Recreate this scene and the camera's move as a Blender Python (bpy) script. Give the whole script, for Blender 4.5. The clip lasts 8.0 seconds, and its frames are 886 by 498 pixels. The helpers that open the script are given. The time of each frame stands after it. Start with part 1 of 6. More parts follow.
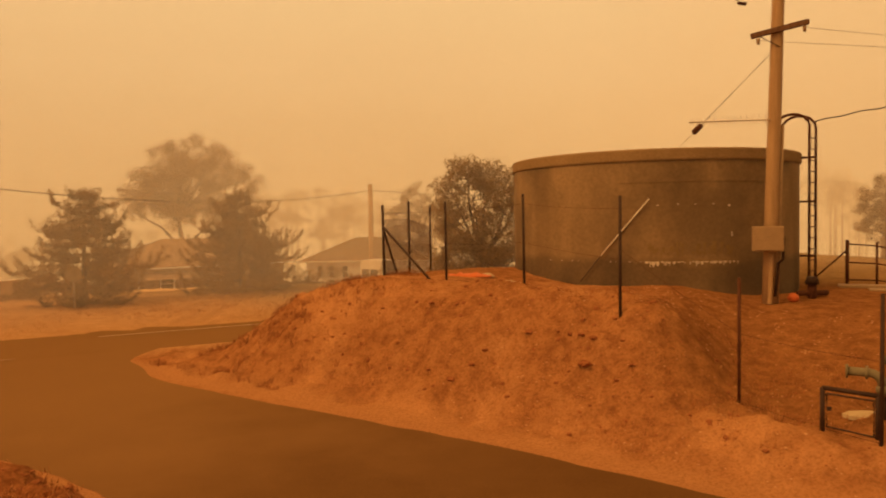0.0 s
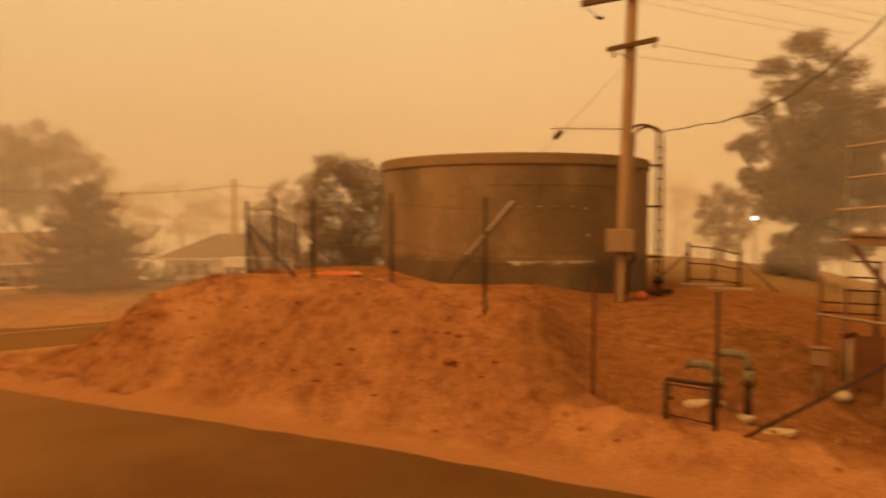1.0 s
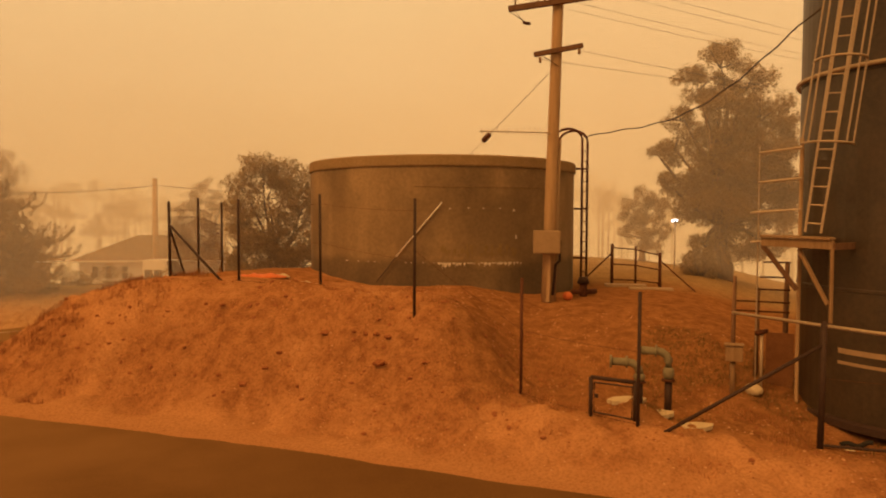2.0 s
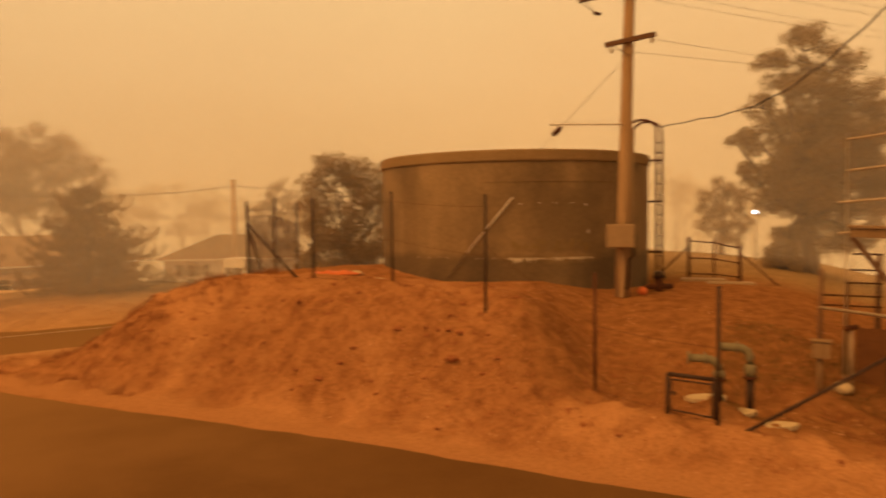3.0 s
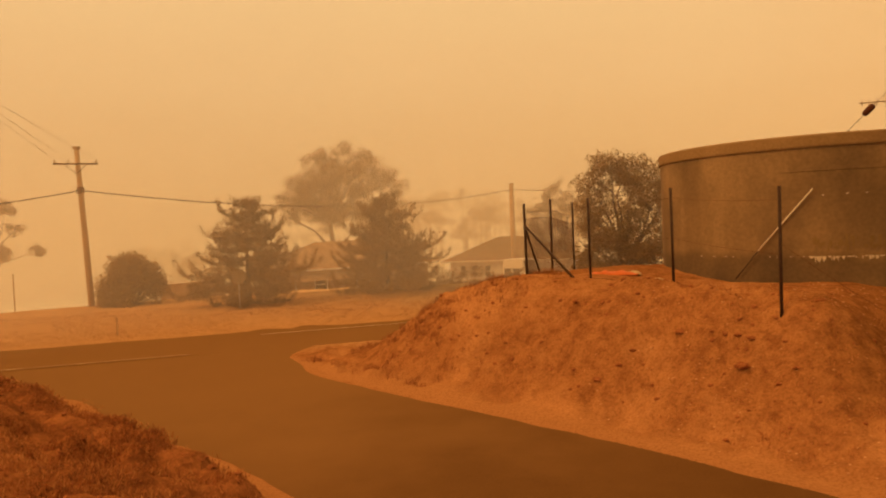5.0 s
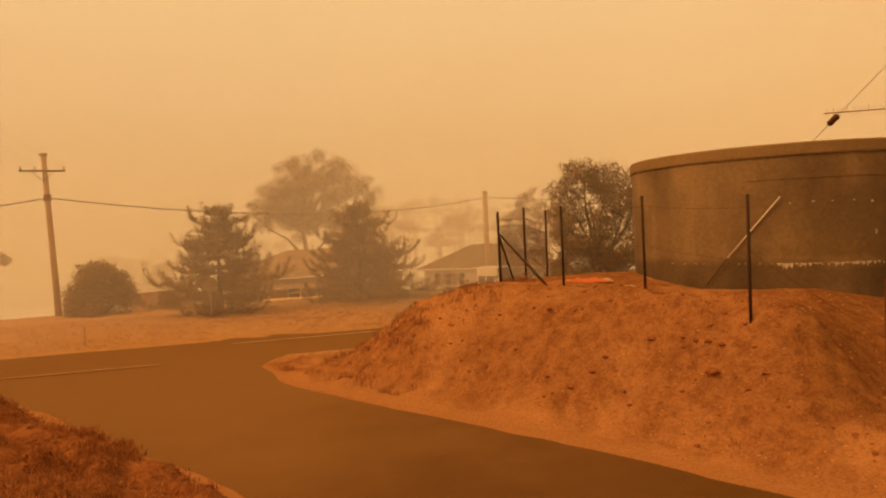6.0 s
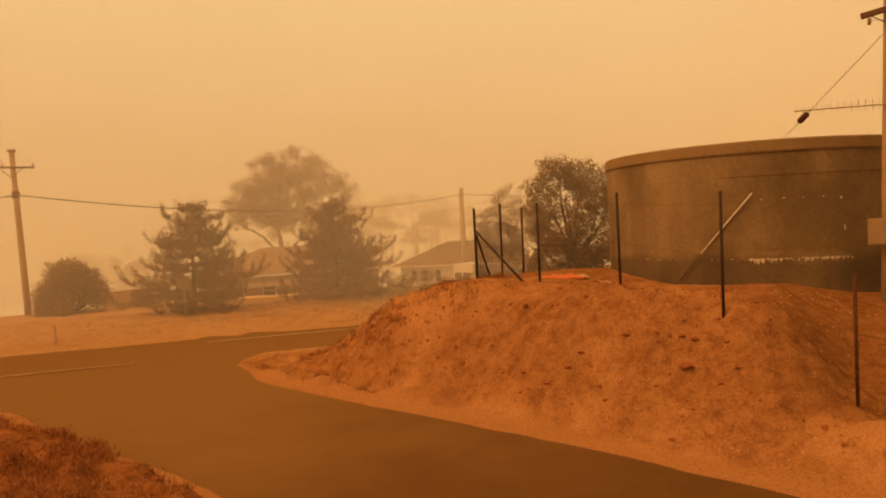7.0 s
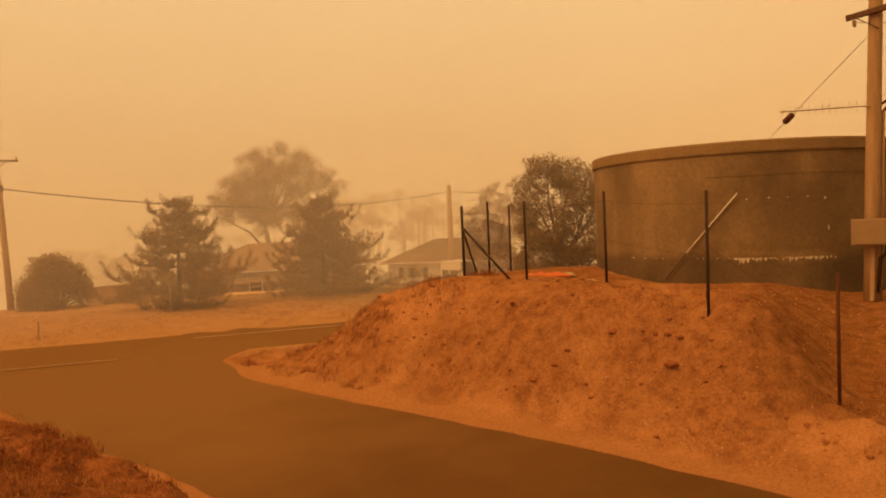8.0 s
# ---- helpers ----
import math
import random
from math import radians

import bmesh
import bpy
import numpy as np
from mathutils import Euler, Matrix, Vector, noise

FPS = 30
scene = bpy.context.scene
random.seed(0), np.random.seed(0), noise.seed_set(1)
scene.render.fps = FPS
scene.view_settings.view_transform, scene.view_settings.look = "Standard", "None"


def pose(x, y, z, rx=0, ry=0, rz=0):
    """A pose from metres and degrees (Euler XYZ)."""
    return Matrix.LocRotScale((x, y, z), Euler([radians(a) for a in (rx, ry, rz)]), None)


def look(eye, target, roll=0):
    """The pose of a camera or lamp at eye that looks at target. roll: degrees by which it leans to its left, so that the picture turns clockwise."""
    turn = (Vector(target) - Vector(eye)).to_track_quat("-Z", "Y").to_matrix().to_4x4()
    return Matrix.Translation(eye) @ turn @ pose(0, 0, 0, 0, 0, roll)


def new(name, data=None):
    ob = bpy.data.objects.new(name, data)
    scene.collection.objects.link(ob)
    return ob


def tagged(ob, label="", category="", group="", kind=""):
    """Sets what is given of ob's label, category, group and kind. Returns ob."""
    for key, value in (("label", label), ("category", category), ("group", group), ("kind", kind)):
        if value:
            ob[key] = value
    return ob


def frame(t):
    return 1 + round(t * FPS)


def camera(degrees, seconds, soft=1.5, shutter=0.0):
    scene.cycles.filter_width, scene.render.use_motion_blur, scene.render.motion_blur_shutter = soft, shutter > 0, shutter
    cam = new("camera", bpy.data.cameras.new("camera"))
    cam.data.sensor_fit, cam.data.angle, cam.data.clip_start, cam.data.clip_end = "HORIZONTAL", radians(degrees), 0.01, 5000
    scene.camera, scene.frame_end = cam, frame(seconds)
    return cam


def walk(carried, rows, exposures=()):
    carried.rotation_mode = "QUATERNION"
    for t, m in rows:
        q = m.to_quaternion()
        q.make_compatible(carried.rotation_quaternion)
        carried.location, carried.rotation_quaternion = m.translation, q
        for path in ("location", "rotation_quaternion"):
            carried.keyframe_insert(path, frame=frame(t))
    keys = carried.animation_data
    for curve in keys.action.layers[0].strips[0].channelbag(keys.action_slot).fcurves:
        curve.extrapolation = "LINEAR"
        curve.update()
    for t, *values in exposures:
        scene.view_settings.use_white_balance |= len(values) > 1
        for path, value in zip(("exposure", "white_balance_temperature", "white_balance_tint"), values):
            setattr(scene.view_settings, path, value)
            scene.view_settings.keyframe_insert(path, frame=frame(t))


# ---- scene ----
cam = camera(63.4, 8.0, soft=1.9, shutter=0.9)
EYE = 3.4
# seconds, yaw, pitch, roll of a hand-held pan from one spot on the bank
ROWS = [
    (0.0, 0.82, -2.29, 0.98), (0.5, -2.05, -2.15, 0.78), (0.7, -4.79, -2.31, 0.26), (1.0, -9.65, -2.49, -0.06),
    (1.2, -12.60, -2.58, -0.35), (1.7, -15.6, -2.40, -0.30), (2.3, -14.49, -2.33, 0.01), (2.5, -13.74, -2.67, 0.17),
    (3.0, -9.66, -2.66, 0.69), (3.3, -4.75, -2.64, 0.87), (3.5, 0.07, -2.70, 1.20), (4.0, 11.29, -2.66, 2.06),
    (4.5, 13.15, -2.45, 2.37), (4.7, 12.80, -2.30, 2.40), (6.0, 10.01, -1.49, 2.49), (6.5, 8.87, -1.53, 2.52),
    (7.0, 8.13, -1.83, 2.62), (7.5, 7.41, -2.13, 2.51), (8.0, 7.13, -2.09, 2.19),
]
walk(cam, [(t, pose(0, 0, EYE, 90 + pitch, roll, yaw)) for t, yaw, pitch, roll in ROWS])

# ---- light: a sky filled with orange bushfire smoke, the sun a wide glow behind it ----
world = bpy.data.worlds.new("smoky_sky")
scene.world = world
world.use_nodes = True
wn, wl = world.node_tree.nodes, world.node_tree.links
wn.clear()
w_out = wn.new("ShaderNodeOutputWorld")
w_bg = wn.new("ShaderNodeBackground")
w_tc = wn.new("ShaderNodeTexCoord")
w_sep = wn.new("ShaderNodeSeparateXYZ")
w_ramp = wn.new("ShaderNodeValToRGB")
w_noise = wn.new("ShaderNodeTexNoise")
w_noise.inputs["Scale"].default_value, w_noise.inputs["Detail"].default_value = 1.6, 3
w_mix = wn.new("ShaderNodeMix")
w_mix.data_type, w_mix.blend_type = "RGBA", "MULTIPLY"
w_mix.inputs[0].default_value = 0.10
wl.new(w_tc.outputs["Generated"], w_sep.inputs[0])
wl.new(w_tc.outputs["Generated"], w_noise.inputs["Vector"])
w_map = wn.new("ShaderNodeMapRange")
w_map.inputs[1].default_value, w_map.inputs[2].default_value = -0.1, 0.6
wl.new(w_sep.outputs["Z"], w_map.inputs[0])
wl.new(w_map.outputs[0], w_ramp.inputs[0])
SKY = ((0.0, (0.74, 0.392, 0.130)), (0.15, (0.80, 0.438, 0.153)), (0.40, (0.86, 0.520, 0.217)), (0.65, (0.87, 0.535, 0.230)), (0.85, (0.92, 0.505, 0.170)), (1.0, (0.92, 0.465, 0.138)))
w_ramp.color_ramp.elements.remove(w_ramp.color_ramp.elements[1])
for i, (level, col) in enumerate(SKY):
    e = w_ramp.color_ramp.elements[0] if i == 0 else w_ramp.color_ramp.elements.new(level)
    e.position, e.color = level, (*col, 1)
wl.new(w_ramp.outputs[0], w_mix.inputs[6])
wl.new(w_noise.outputs["Fac"], w_mix.inputs[7])
wl.new(w_mix.outputs[2], w_bg.inputs["Color"])
w_bg.inputs["Strength"].default_value = 1.09
wl.new(w_bg.outputs[0], w_out.inputs["Surface"])
sun = new("sun", bpy.data.lights.new("sun", "SUN"))
sun.data.energy, sun.data.angle, sun.data.color = 1.95, radians(36), (1.0, 0.48, 0.15)
sun.matrix_world = look((0, 0, 50), (41, 25, 0))


# ---- materials ----
def nodes_of(name):
    m = bpy.data.materials.new(name)
    m.use_nodes = True
    n, l = m.node_tree.nodes, m.node_tree.links
    return m, n, l, n["Principled BSDF"]


def mat(name, dark, light, scale=8.0, rough=0.85, metal=0.0, bump=0.3, fine=60.0, stretch=(1, 1, 1), spec=0.1, stains=None, thin=0.0):
    """Two-scale mottled surface: broad patches, fine grain, relief; optionally stains of a third colour."""
    m, n, l, b = nodes_of(name)
    tc = n.new("ShaderNodeTexCoord")
    mp = n.new("ShaderNodeMapping")
    mp.inputs["Scale"].default_value = stretch
    l.new(tc.outputs["Object"], mp.inputs[0])
    big, small = n.new("ShaderNodeTexNoise"), n.new("ShaderNodeTexNoise")
    for t, s in ((big, scale), (small, fine)):
        t.inputs["Scale"].default_value, t.inputs["Detail"].default_value, t.inputs["Roughness"].default_value = s, 6, 0.62
        l.new(mp.outputs[0], t.inputs["Vector"])
    add = n.new("ShaderNodeMath")
    add.operation = "MULTIPLY_ADD"
    add.inputs[1].default_value = 0.55
    l.new(small.outputs["Fac"], add.inputs[0])
    half = n.new("ShaderNodeMath")
    half.operation = "MULTIPLY"
    half.inputs[1].default_value = 0.45
    l.new(big.outputs["Fac"], half.inputs[0])
    l.new(half.outputs[0], add.inputs[2])
    ramp = n.new("ShaderNodeValToRGB")
    ramp.color_ramp.elements[0].position, ramp.color_ramp.elements[1].position = 0.36, 0.64
    ramp.color_ramp.elements[0].color, ramp.color_ramp.elements[1].color = (*dark, 1), (*light, 1)
    l.new(add.outputs[0], ramp.inputs[0])
    col = ramp.outputs[0]
    if stains:
        st = n.new("ShaderNodeTexNoise")
        st.inputs["Scale"].default_value, st.inputs["Detail"].default_value = scale * 0.35, 5
        l.new(mp.outputs[0], st.inputs["Vector"])
        sr = n.new("ShaderNodeValToRGB")
        sr.color_ramp.elements[0].position, sr.color_ramp.elements[1].position = 0.48, 0.66
        l.new(st.outputs["Fac"], sr.inputs[0])
        mx = n.new("ShaderNodeMix")
        mx.data_type = "RGBA"
        mx.inputs[7].default_value = (*stains, 1)
        l.new(sr.outputs[0], mx.inputs[0])
        l.new(col, mx.inputs[6])
        col = mx.outputs[2]
    l.new(col, b.inputs["Base Color"])
    b.inputs["Roughness"].default_value, b.inputs["Metallic"].default_value = rough, metal
    b.inputs["Specular IOR Level"].default_value = spec
    if bump:
        bp = n.new("ShaderNodeBump")
        bp.inputs["Strength"].default_value, bp.inputs["Distance"].default_value = bump, 0.02
        l.new(add.outputs[0], bp.inputs["Height"])
        l.new(bp.outputs[0], b.inputs["Normal"])
    if thin:
        tr = n.new("ShaderNodeBsdfTranslucent")
        l.new(col, tr.inputs["Color"])
        ms = n.new("ShaderNodeMixShader")
        ms.inputs[0].default_value = thin
        l.new(b.outputs[0], ms.inputs[1])
        l.new(tr.outputs[0], ms.inputs[2])
        l.new(ms.outputs[0], n["Material Output"].inputs["Surface"])
    return m


def leaf_mat(name, dark, light):
    """Leaves: colour differs from leaf to leaf and light passes through them."""
    m, n, l, b = nodes_of(name)
    g = n.new("ShaderNodeNewGeometry")
    ramp = n.new("ShaderNodeValToRGB")
    ramp.color_ramp.elements[0].color, ramp.color_ramp.elements[1].color = (*dark, 1), (*light, 1)
    l.new(g.outputs["Random Per Island"], ramp.inputs[0])
    l.new(ramp.outputs[0], b.inputs["Base Color"])
    b.inputs["Roughness"].default_value = 0.7
    b.inputs["Specular IOR Level"].default_value = 0.1
    tr = n.new("ShaderNodeBsdfTranslucent")
    l.new(ramp.outputs[0], tr.inputs["Color"])
    ms = n.new("ShaderNodeMixShader")
    ms.inputs[0].default_value = 0.52
    l.new(b.outputs[0], ms.inputs[1])
    l.new(tr.outputs[0], ms.inputs[2])
    l.new(ms.outputs[0], n["Material Output"].inputs["Surface"])
    return m


WOOD_POLE = mat("weathered_pole_timber", (0.30, 0.19, 0.10), (0.48, 0.32, 0.18), 3, 0.85, stretch=(6, 6, 0.35), fine=25)
WOOD_DULL = mat("dull_grey_timber", (0.19, 0.115, 0.06), (0.32, 0.205, 0.11), 3, 0.85, stretch=(6, 6, 0.35), fine=25)
WOOD_DARK = mat("dark_stained_timber", (0.10, 0.055, 0.03), (0.22, 0.12, 0.07), 4, 0.85, stretch=(5, 5, 0.5), fine=25)
RUST = mat("rusted_steel", (0.05, 0.02, 0.012), (0.13, 0.05, 0.025), 9, 0.75, bump=0.15)
STEEL = mat("dark_painted_steel", (0.035, 0.022, 0.017), (0.07, 0.04, 0.03), 12, 0.55, bump=0.1)
GALV = mat("galvanised_steel", (0.32, 0.24, 0.16), (0.48, 0.37, 0.25), 10, 0.5, 0.3, bump=0.08)
DULL_GREEN = mat("faded_green_pipe_paint", (0.15, 0.13, 0.08), (0.24, 0.205, 0.13), 10, 0.55, bump=0.1)
BOX_GREY = mat("dusty_grey_enclosure", (0.28, 0.19, 0.11), (0.38, 0.26, 0.15), 6, 0.6, bump=0.05)
WIRE = mat("dark_cable", (0.05, 0.035, 0.03), (0.09, 0.06, 0.05), 20, 0.6, bump=0)
WHITE_PVC = mat("white_plastic_pipe", (0.62, 0.56, 0.48), (0.78, 0.72, 0.64), 6, 0.45, bump=0.03)
CONC_SLAB = mat("pale_concrete", (0.44, 0.34, 0.21), (0.60, 0.48, 0.31), 6, 0.9)
ORANGE_PL = mat("orange_plastic", (0.50, 0.12, 0.04), (0.64, 0.18, 0.06), 6, 0.5, bump=0.1)
BLACK_TANK = mat("black_tank_shell", (0.035, 0.024, 0.015), (0.070, 0.046, 0.027), 1.6, 0.42, bump=0.05, fine=14, spec=0.45)
WHITE_WALL = mat("white_painted_weatherboard", (0.80, 0.74, 0.66), (0.88, 0.83, 0.76), 1.2, 0.8, bump=0.05)
BROWN_WALL = mat("brown_weatherboard", (0.36, 0.24, 0.14), (0.48, 0.33, 0.20), 1.2, 0.8, bump=0.05)
ROOF_TIN = mat("faded_roof_sheeting", (0.42, 0.27, 0.16), (0.56, 0.37, 0.23), 0.8, 0.5, 0.0, bump=0.05)
ROOF_DARK = mat("grey_roof_sheeting", (0.30, 0.19, 0.10), (0.40, 0.265, 0.15), 0.8, 0.5, 0.0, bump=0.05)
GLASS_DARK = mat("dark_window_glass", (0.08, 0.055, 0.04), (0.12, 0.08, 0.06), 2, 0.15, bump=0)
WHITE_PAINT = mat("white_car_paint", (0.62, 0.56, 0.48), (0.72, 0.66, 0.58), 2, 0.3, bump=0)
RUBBER = mat("tyre_rubber", (0.02, 0.018, 0.016), (0.04, 0.035, 0.03), 20, 0.85)
SIGN_RED = mat("red_sign_face", (0.55, 0.05, 0.03), (0.65, 0.08, 0.05), 4, 0.4, bump=0)
SIGN_WHITE = mat("white_sign_paint", (0.7, 0.66, 0.6), (0.8, 0.75, 0.7), 4, 0.4, bump=0)
SIGN_BACK = mat("bare_sign_metal", (0.22, 0.16, 0.10), (0.32, 0.24, 0.16), 5, 0.6, bump=0.05)
ROAD_PAINT = mat("worn_white_line", (0.20, 0.13, 0.07), (0.66, 0.52, 0.36), 2, 0.8, fine=30)
BARK = mat("tree_bark", (0.10, 0.065, 0.045), (0.24, 0.17, 0.12), 3, 0.9, stretch=(4, 4, 0.6), fine=20)
BARK_PALE = mat("pale_gum_bark", (0.24, 0.17, 0.12), (0.42, 0.32, 0.24), 2, 0.85, stretch=(3, 3, 0.5), fine=14)
GUM_LEAF = leaf_mat("gum_leaves", (0.21, 0.130, 0.050), (0.36, 0.23, 0.095))
# far gums: leaf colour lifted a little to stand in for smoke haze
GUM_FAR = leaf_mat("haze_paled_gum_leaves", (0.22, 0.138, 0.058), (0.37, 0.24, 0.105))
PINE_LEAF = leaf_mat("pine_needles", (0.165, 0.098, 0.038), (0.30, 0.185, 0.072))
BUSH_LEAF = leaf_mat("bush_leaves", (0.20, 0.125, 0.05), (0.37, 0.235, 0.096))
STRAW = leaf_mat("bleached_straw", (0.42, 0.23, 0.097), (0.58, 0.335, 0.155))
OLIVE_GRASS = leaf_mat("olive_grass", (0.16, 0.10, 0.035), (0.30, 0.20, 0.075))
DRY_GRASS = leaf_mat("dry_grass", (0.34, 0.14, 0.05), (0.56, 0.29, 0.12))
WEED = leaf_mat("dead_weeds", (0.22, 0.085, 0.035), (0.38, 0.17, 0.07))


# ---- building helpers ----
def spot(bearing, dist, z=0.0):
    """A point at a compass-like bearing (degrees to the left of +y) and distance from the lookout."""
    a = radians(bearing)
    return Vector((-math.sin(a) * dist, math.cos(a) * dist, z))


def thing(name, at, label, category, group="", kind=""):
    ob = new(name)
    ob.empty_display_size = 0.2
    ob.location = at
    return tagged(ob, label, category, group, kind)


def mesh_of(name, bm, material, smooth=False):
    me = bpy.data.meshes.new(name)
    bm.normal_update()
    bm.to_mesh(me)
    bm.free()
    me.materials.append(material)
    if smooth:
        for p in me.polygons:
            p.use_smooth = True
    return me


def part(name, bm, material, parent, label="", smooth=False):
    """One mesh object under a thing or a part; the bmesh is in the coordinates of the top-level thing."""
    ob = new(name, mesh_of(name, bm, material, smooth))
    ob.parent = parent
    return tagged(ob, label)


def solid(name, bm, material, label, category, group="", kind="", smooth=False, at=None):
    ob = new(name, mesh_of(name, bm, material, smooth))
    if at is not None:
        ob.location = at
    return tagged(ob, label, category, group, kind)


def tube(bm, pts, radii, seg=8, caps=True):
    """A round bar through the points; radii is one number or one a point."""
    pts = [Vector(p) for p in pts]
    if isinstance(radii, (int, float)):
        radii = [radii] * len(pts)
    rings = []
    for i, p in enumerate(pts):
        d = (pts[min(i + 1, len(pts) - 1)] - pts[max(i - 1, 0)]).normalized()
        side = d.cross(Vector((0, 0, 1)))
        if side.length < 0.05:
            side = d.cross(Vector((0, 1, 0)))
        side.normalize()
        up = side.cross(d)
        rings.append([bm.verts.new(p + (side * math.cos(a) + up * math.sin(a)) * radii[i]) for a in (2 * math.pi * k / seg for k in range(seg))])
    for a, b in zip(rings, rings[1:]):
        for k in range(seg):
            bm.faces.new((a[k], a[(k + 1) % seg], b[(k + 1) % seg], b[k]))
    if caps:
        bm.faces.new(rings[0][::-1])
        bm.faces.new(rings[-1])
    return bm


def bar(*args, **kw):
    return tube(bmesh.new(), *args, **kw)


def block(bm, centre, size, turn=0.0, tilt=None, bevel=0.0):
    m = Matrix.Translation(centre) @ (tilt if tilt is not None else Matrix.Rotation(turn, 4, "Z")) @ Matrix.Diagonal((*size, 1))
    made = bmesh.ops.create_cube(bm, size=1, matrix=m)
    if bevel:
        edges = list({e for v in made["verts"] for e in v.link_edges})
        bmesh.ops.bevel(bm, geom=edges, offset=bevel, segments=2, affect="EDGES", profile=0.6)
    return bm


def slab(centre, size, turn=0.0, tilt=None, bevel=0.0):
    return block(bmesh.new(), centre, size, turn, tilt, bevel)


def beam(bm, a, b, w, h, bevel=0.006):
    """A squared bar from a to b."""
    a, b = Vector(a), Vector(b)
    q = (b - a).to_track_quat("X", "Z").to_matrix().to_4x4()
    return block(bm, (a + b) / 2, ((b - a).length, w, h), tilt=q, bevel=bevel)


def sag(a, b, drop, n=24):
    a, b = Vector(a), Vector(b)
    return [a.lerp(b, i / n) - Vector((0, 0, drop * 4 * (i / n) * (1 - i / n))) for i in range(n + 1)]


def smooth(a, b, v):
    t = np.clip((v - a) / (b - a), 0, 1)
    return t * t * (3 - 2 * t)


# ---- ground ----
def lattice(x, y, seed):
    xi, yi = np.floor(x).astype(int), np.floor(y).astype(int)
    fx, fy = x - xi, y - yi
    fx, fy = fx * fx * (3 - 2 * fx), fy * fy * (3 - 2 * fy)

    def r(a, b):
        h = (a * 374761393 + b * 668265263 + seed * 974711) & 0xFFFFFFFF
        h = ((h ^ (h >> 13)) * 1274126177) & 0xFFFFFFFF
        return ((h ^ (h >> 16)) & 0xFFFF) / 65535.0

    return (r(xi, yi) * (1 - fx) + r(xi + 1, yi) * fx) * (1 - fy) + (r(xi, yi + 1) * (1 - fx) + r(xi + 1, yi + 1) * fx) * fy - 0.5


def rough(x, y, size, octaves, seed):
    out, amp = 0.0, 1.0
    for k in range(octaves):
        out = out + amp * lattice(x / size * 2 ** k + 13.7 * k, y / size * 2 ** k - 7.1 * k, seed + k)
        amp *= 0.5
    return out


def lane_right(s):
    return 8.76 - 0.42 * smooth(6, 13, s) + 0.9 * smooth(14.5, 18, s) + 4.0 * smooth(17.2, 20.5, s)


def lane_left(s):
    return 4.25 - 0.5 * smooth(9, 15, s) - 2.4 * smooth(16, 20.5, s)


NEAR, FAR = 21.15, 25.5   # the cross street's edges


def height(x, y, detail=True):
    """The lie of the land: a lane in a shallow cutting, the lookout's bank, the mound with the tank's pad, a falling field."""
    x, y = np.asarray(x, float), np.asarray(y, float)
    s, n = -0.79 * x + 0.61 * y, 0.61 * x + 0.79 * y
    m = -0.465 * x + 0.885 * y
    r = np.hypot(x, y)
    right, left = lane_right(s), lane_left(s)
    # bank on the lookout's side
    ends = 1 - smooth(13.6, 17.5, s)
    bank = (0.95 * smooth(left - 0.5, left - 1.5, n) + 0.8 * smooth(left - 1.5, left - 4.4, n)) * ends
    # mound beside the lane
    w = n - right
    end = smooth(18.3, 11.0, s) * np.maximum(smooth(20.6, 16.4, m), smooth(5.0, 10.0, x))
    high = smooth(2.8, 4.7, s - 0.26 * np.clip(n - 11.0, 0, 5))
    crest = 2.7 + 0.35 * smooth(6, 12, s)
    body = 0.10 * smooth(0, 0.7, w) + 0.12 * smooth(0.5, 1.3, w) + 1.90 * smooth(0.65, crest, w) - 0.24 * smooth(crest + 0.1, crest + 1.6, w) * smooth(10.5, 7.5, s)
    low = 0.08 * smooth(0, 0.8, w) + 0.55 * smooth(0.2, 1.6, w) + 0.97 * smooth(2.6, 7.0, w)
    low = low * (1 - 0.62 * smooth(2.0, -3.0, s))
    mound = (body * high + low * (1 - high)) * end
    # land falls away beyond the cross street and behind the pad
    fall = -2.5 * smooth(38, 62, r) * smooth(-6, -2, -x) - (0.8 * smooth(24, 44, r) + 0.09 * np.maximum(r - 46, 0)) * smooth(-2, -6, -x)
    fall = fall - 0.13 * np.maximum(r - 64, 0)
    verge = 0.22 * smooth(FAR + 0.3, FAR + 3.2, m) * (1 - smooth(36, 44, r))
    z = np.where(w > 0, mound, 0) + np.where(n < left, bank, 0) + fall + verge
    if detail:
        inside = np.maximum(np.where(m < FAR, np.minimum(n - left, right - n), -1), np.minimum(m - NEAR, FAR - m))
        lumpy = smooth(0.0, 0.8, -inside)
        face = np.where(w > 0, smooth(0.1, 0.8, w) * (1 - 0.85 * smooth(crest - 0.3, crest + 1.0, w)), 1.4 * np.clip(bank, 0, 1)) * np.where(r < 45, 1, 0)
        z = z + lumpy * (0.04 * rough(x, y, 1.4, 3, 3) + face * (0.20 * rough(x, y, 0.9, 3, 9) + 0.13 * rough(x, y, 0.26, 2, 21) - 0.13 * np.abs(rough(x + 0.6 * y, y - 0.3 * x, 0.75, 2, 33)) + 0.02))
        z = z - 0.06 * smooth(0.0, 0.35, inside)
    return z


def ground_z(x, y):
    return float(height(x, y))


def steps(lo, hi, near_lo, near_hi, fine):
    out = list(np.arange(near_lo, near_hi + fine / 2, fine))
    g, v = fine, near_hi
    while v < hi:
        g *= 1.16
        v += g
        out.append(v)
    g, v = fine, near_lo
    while v > lo:
        g *= 1.16
        v -= g
        out.insert(0, v)
    return np.array(out)


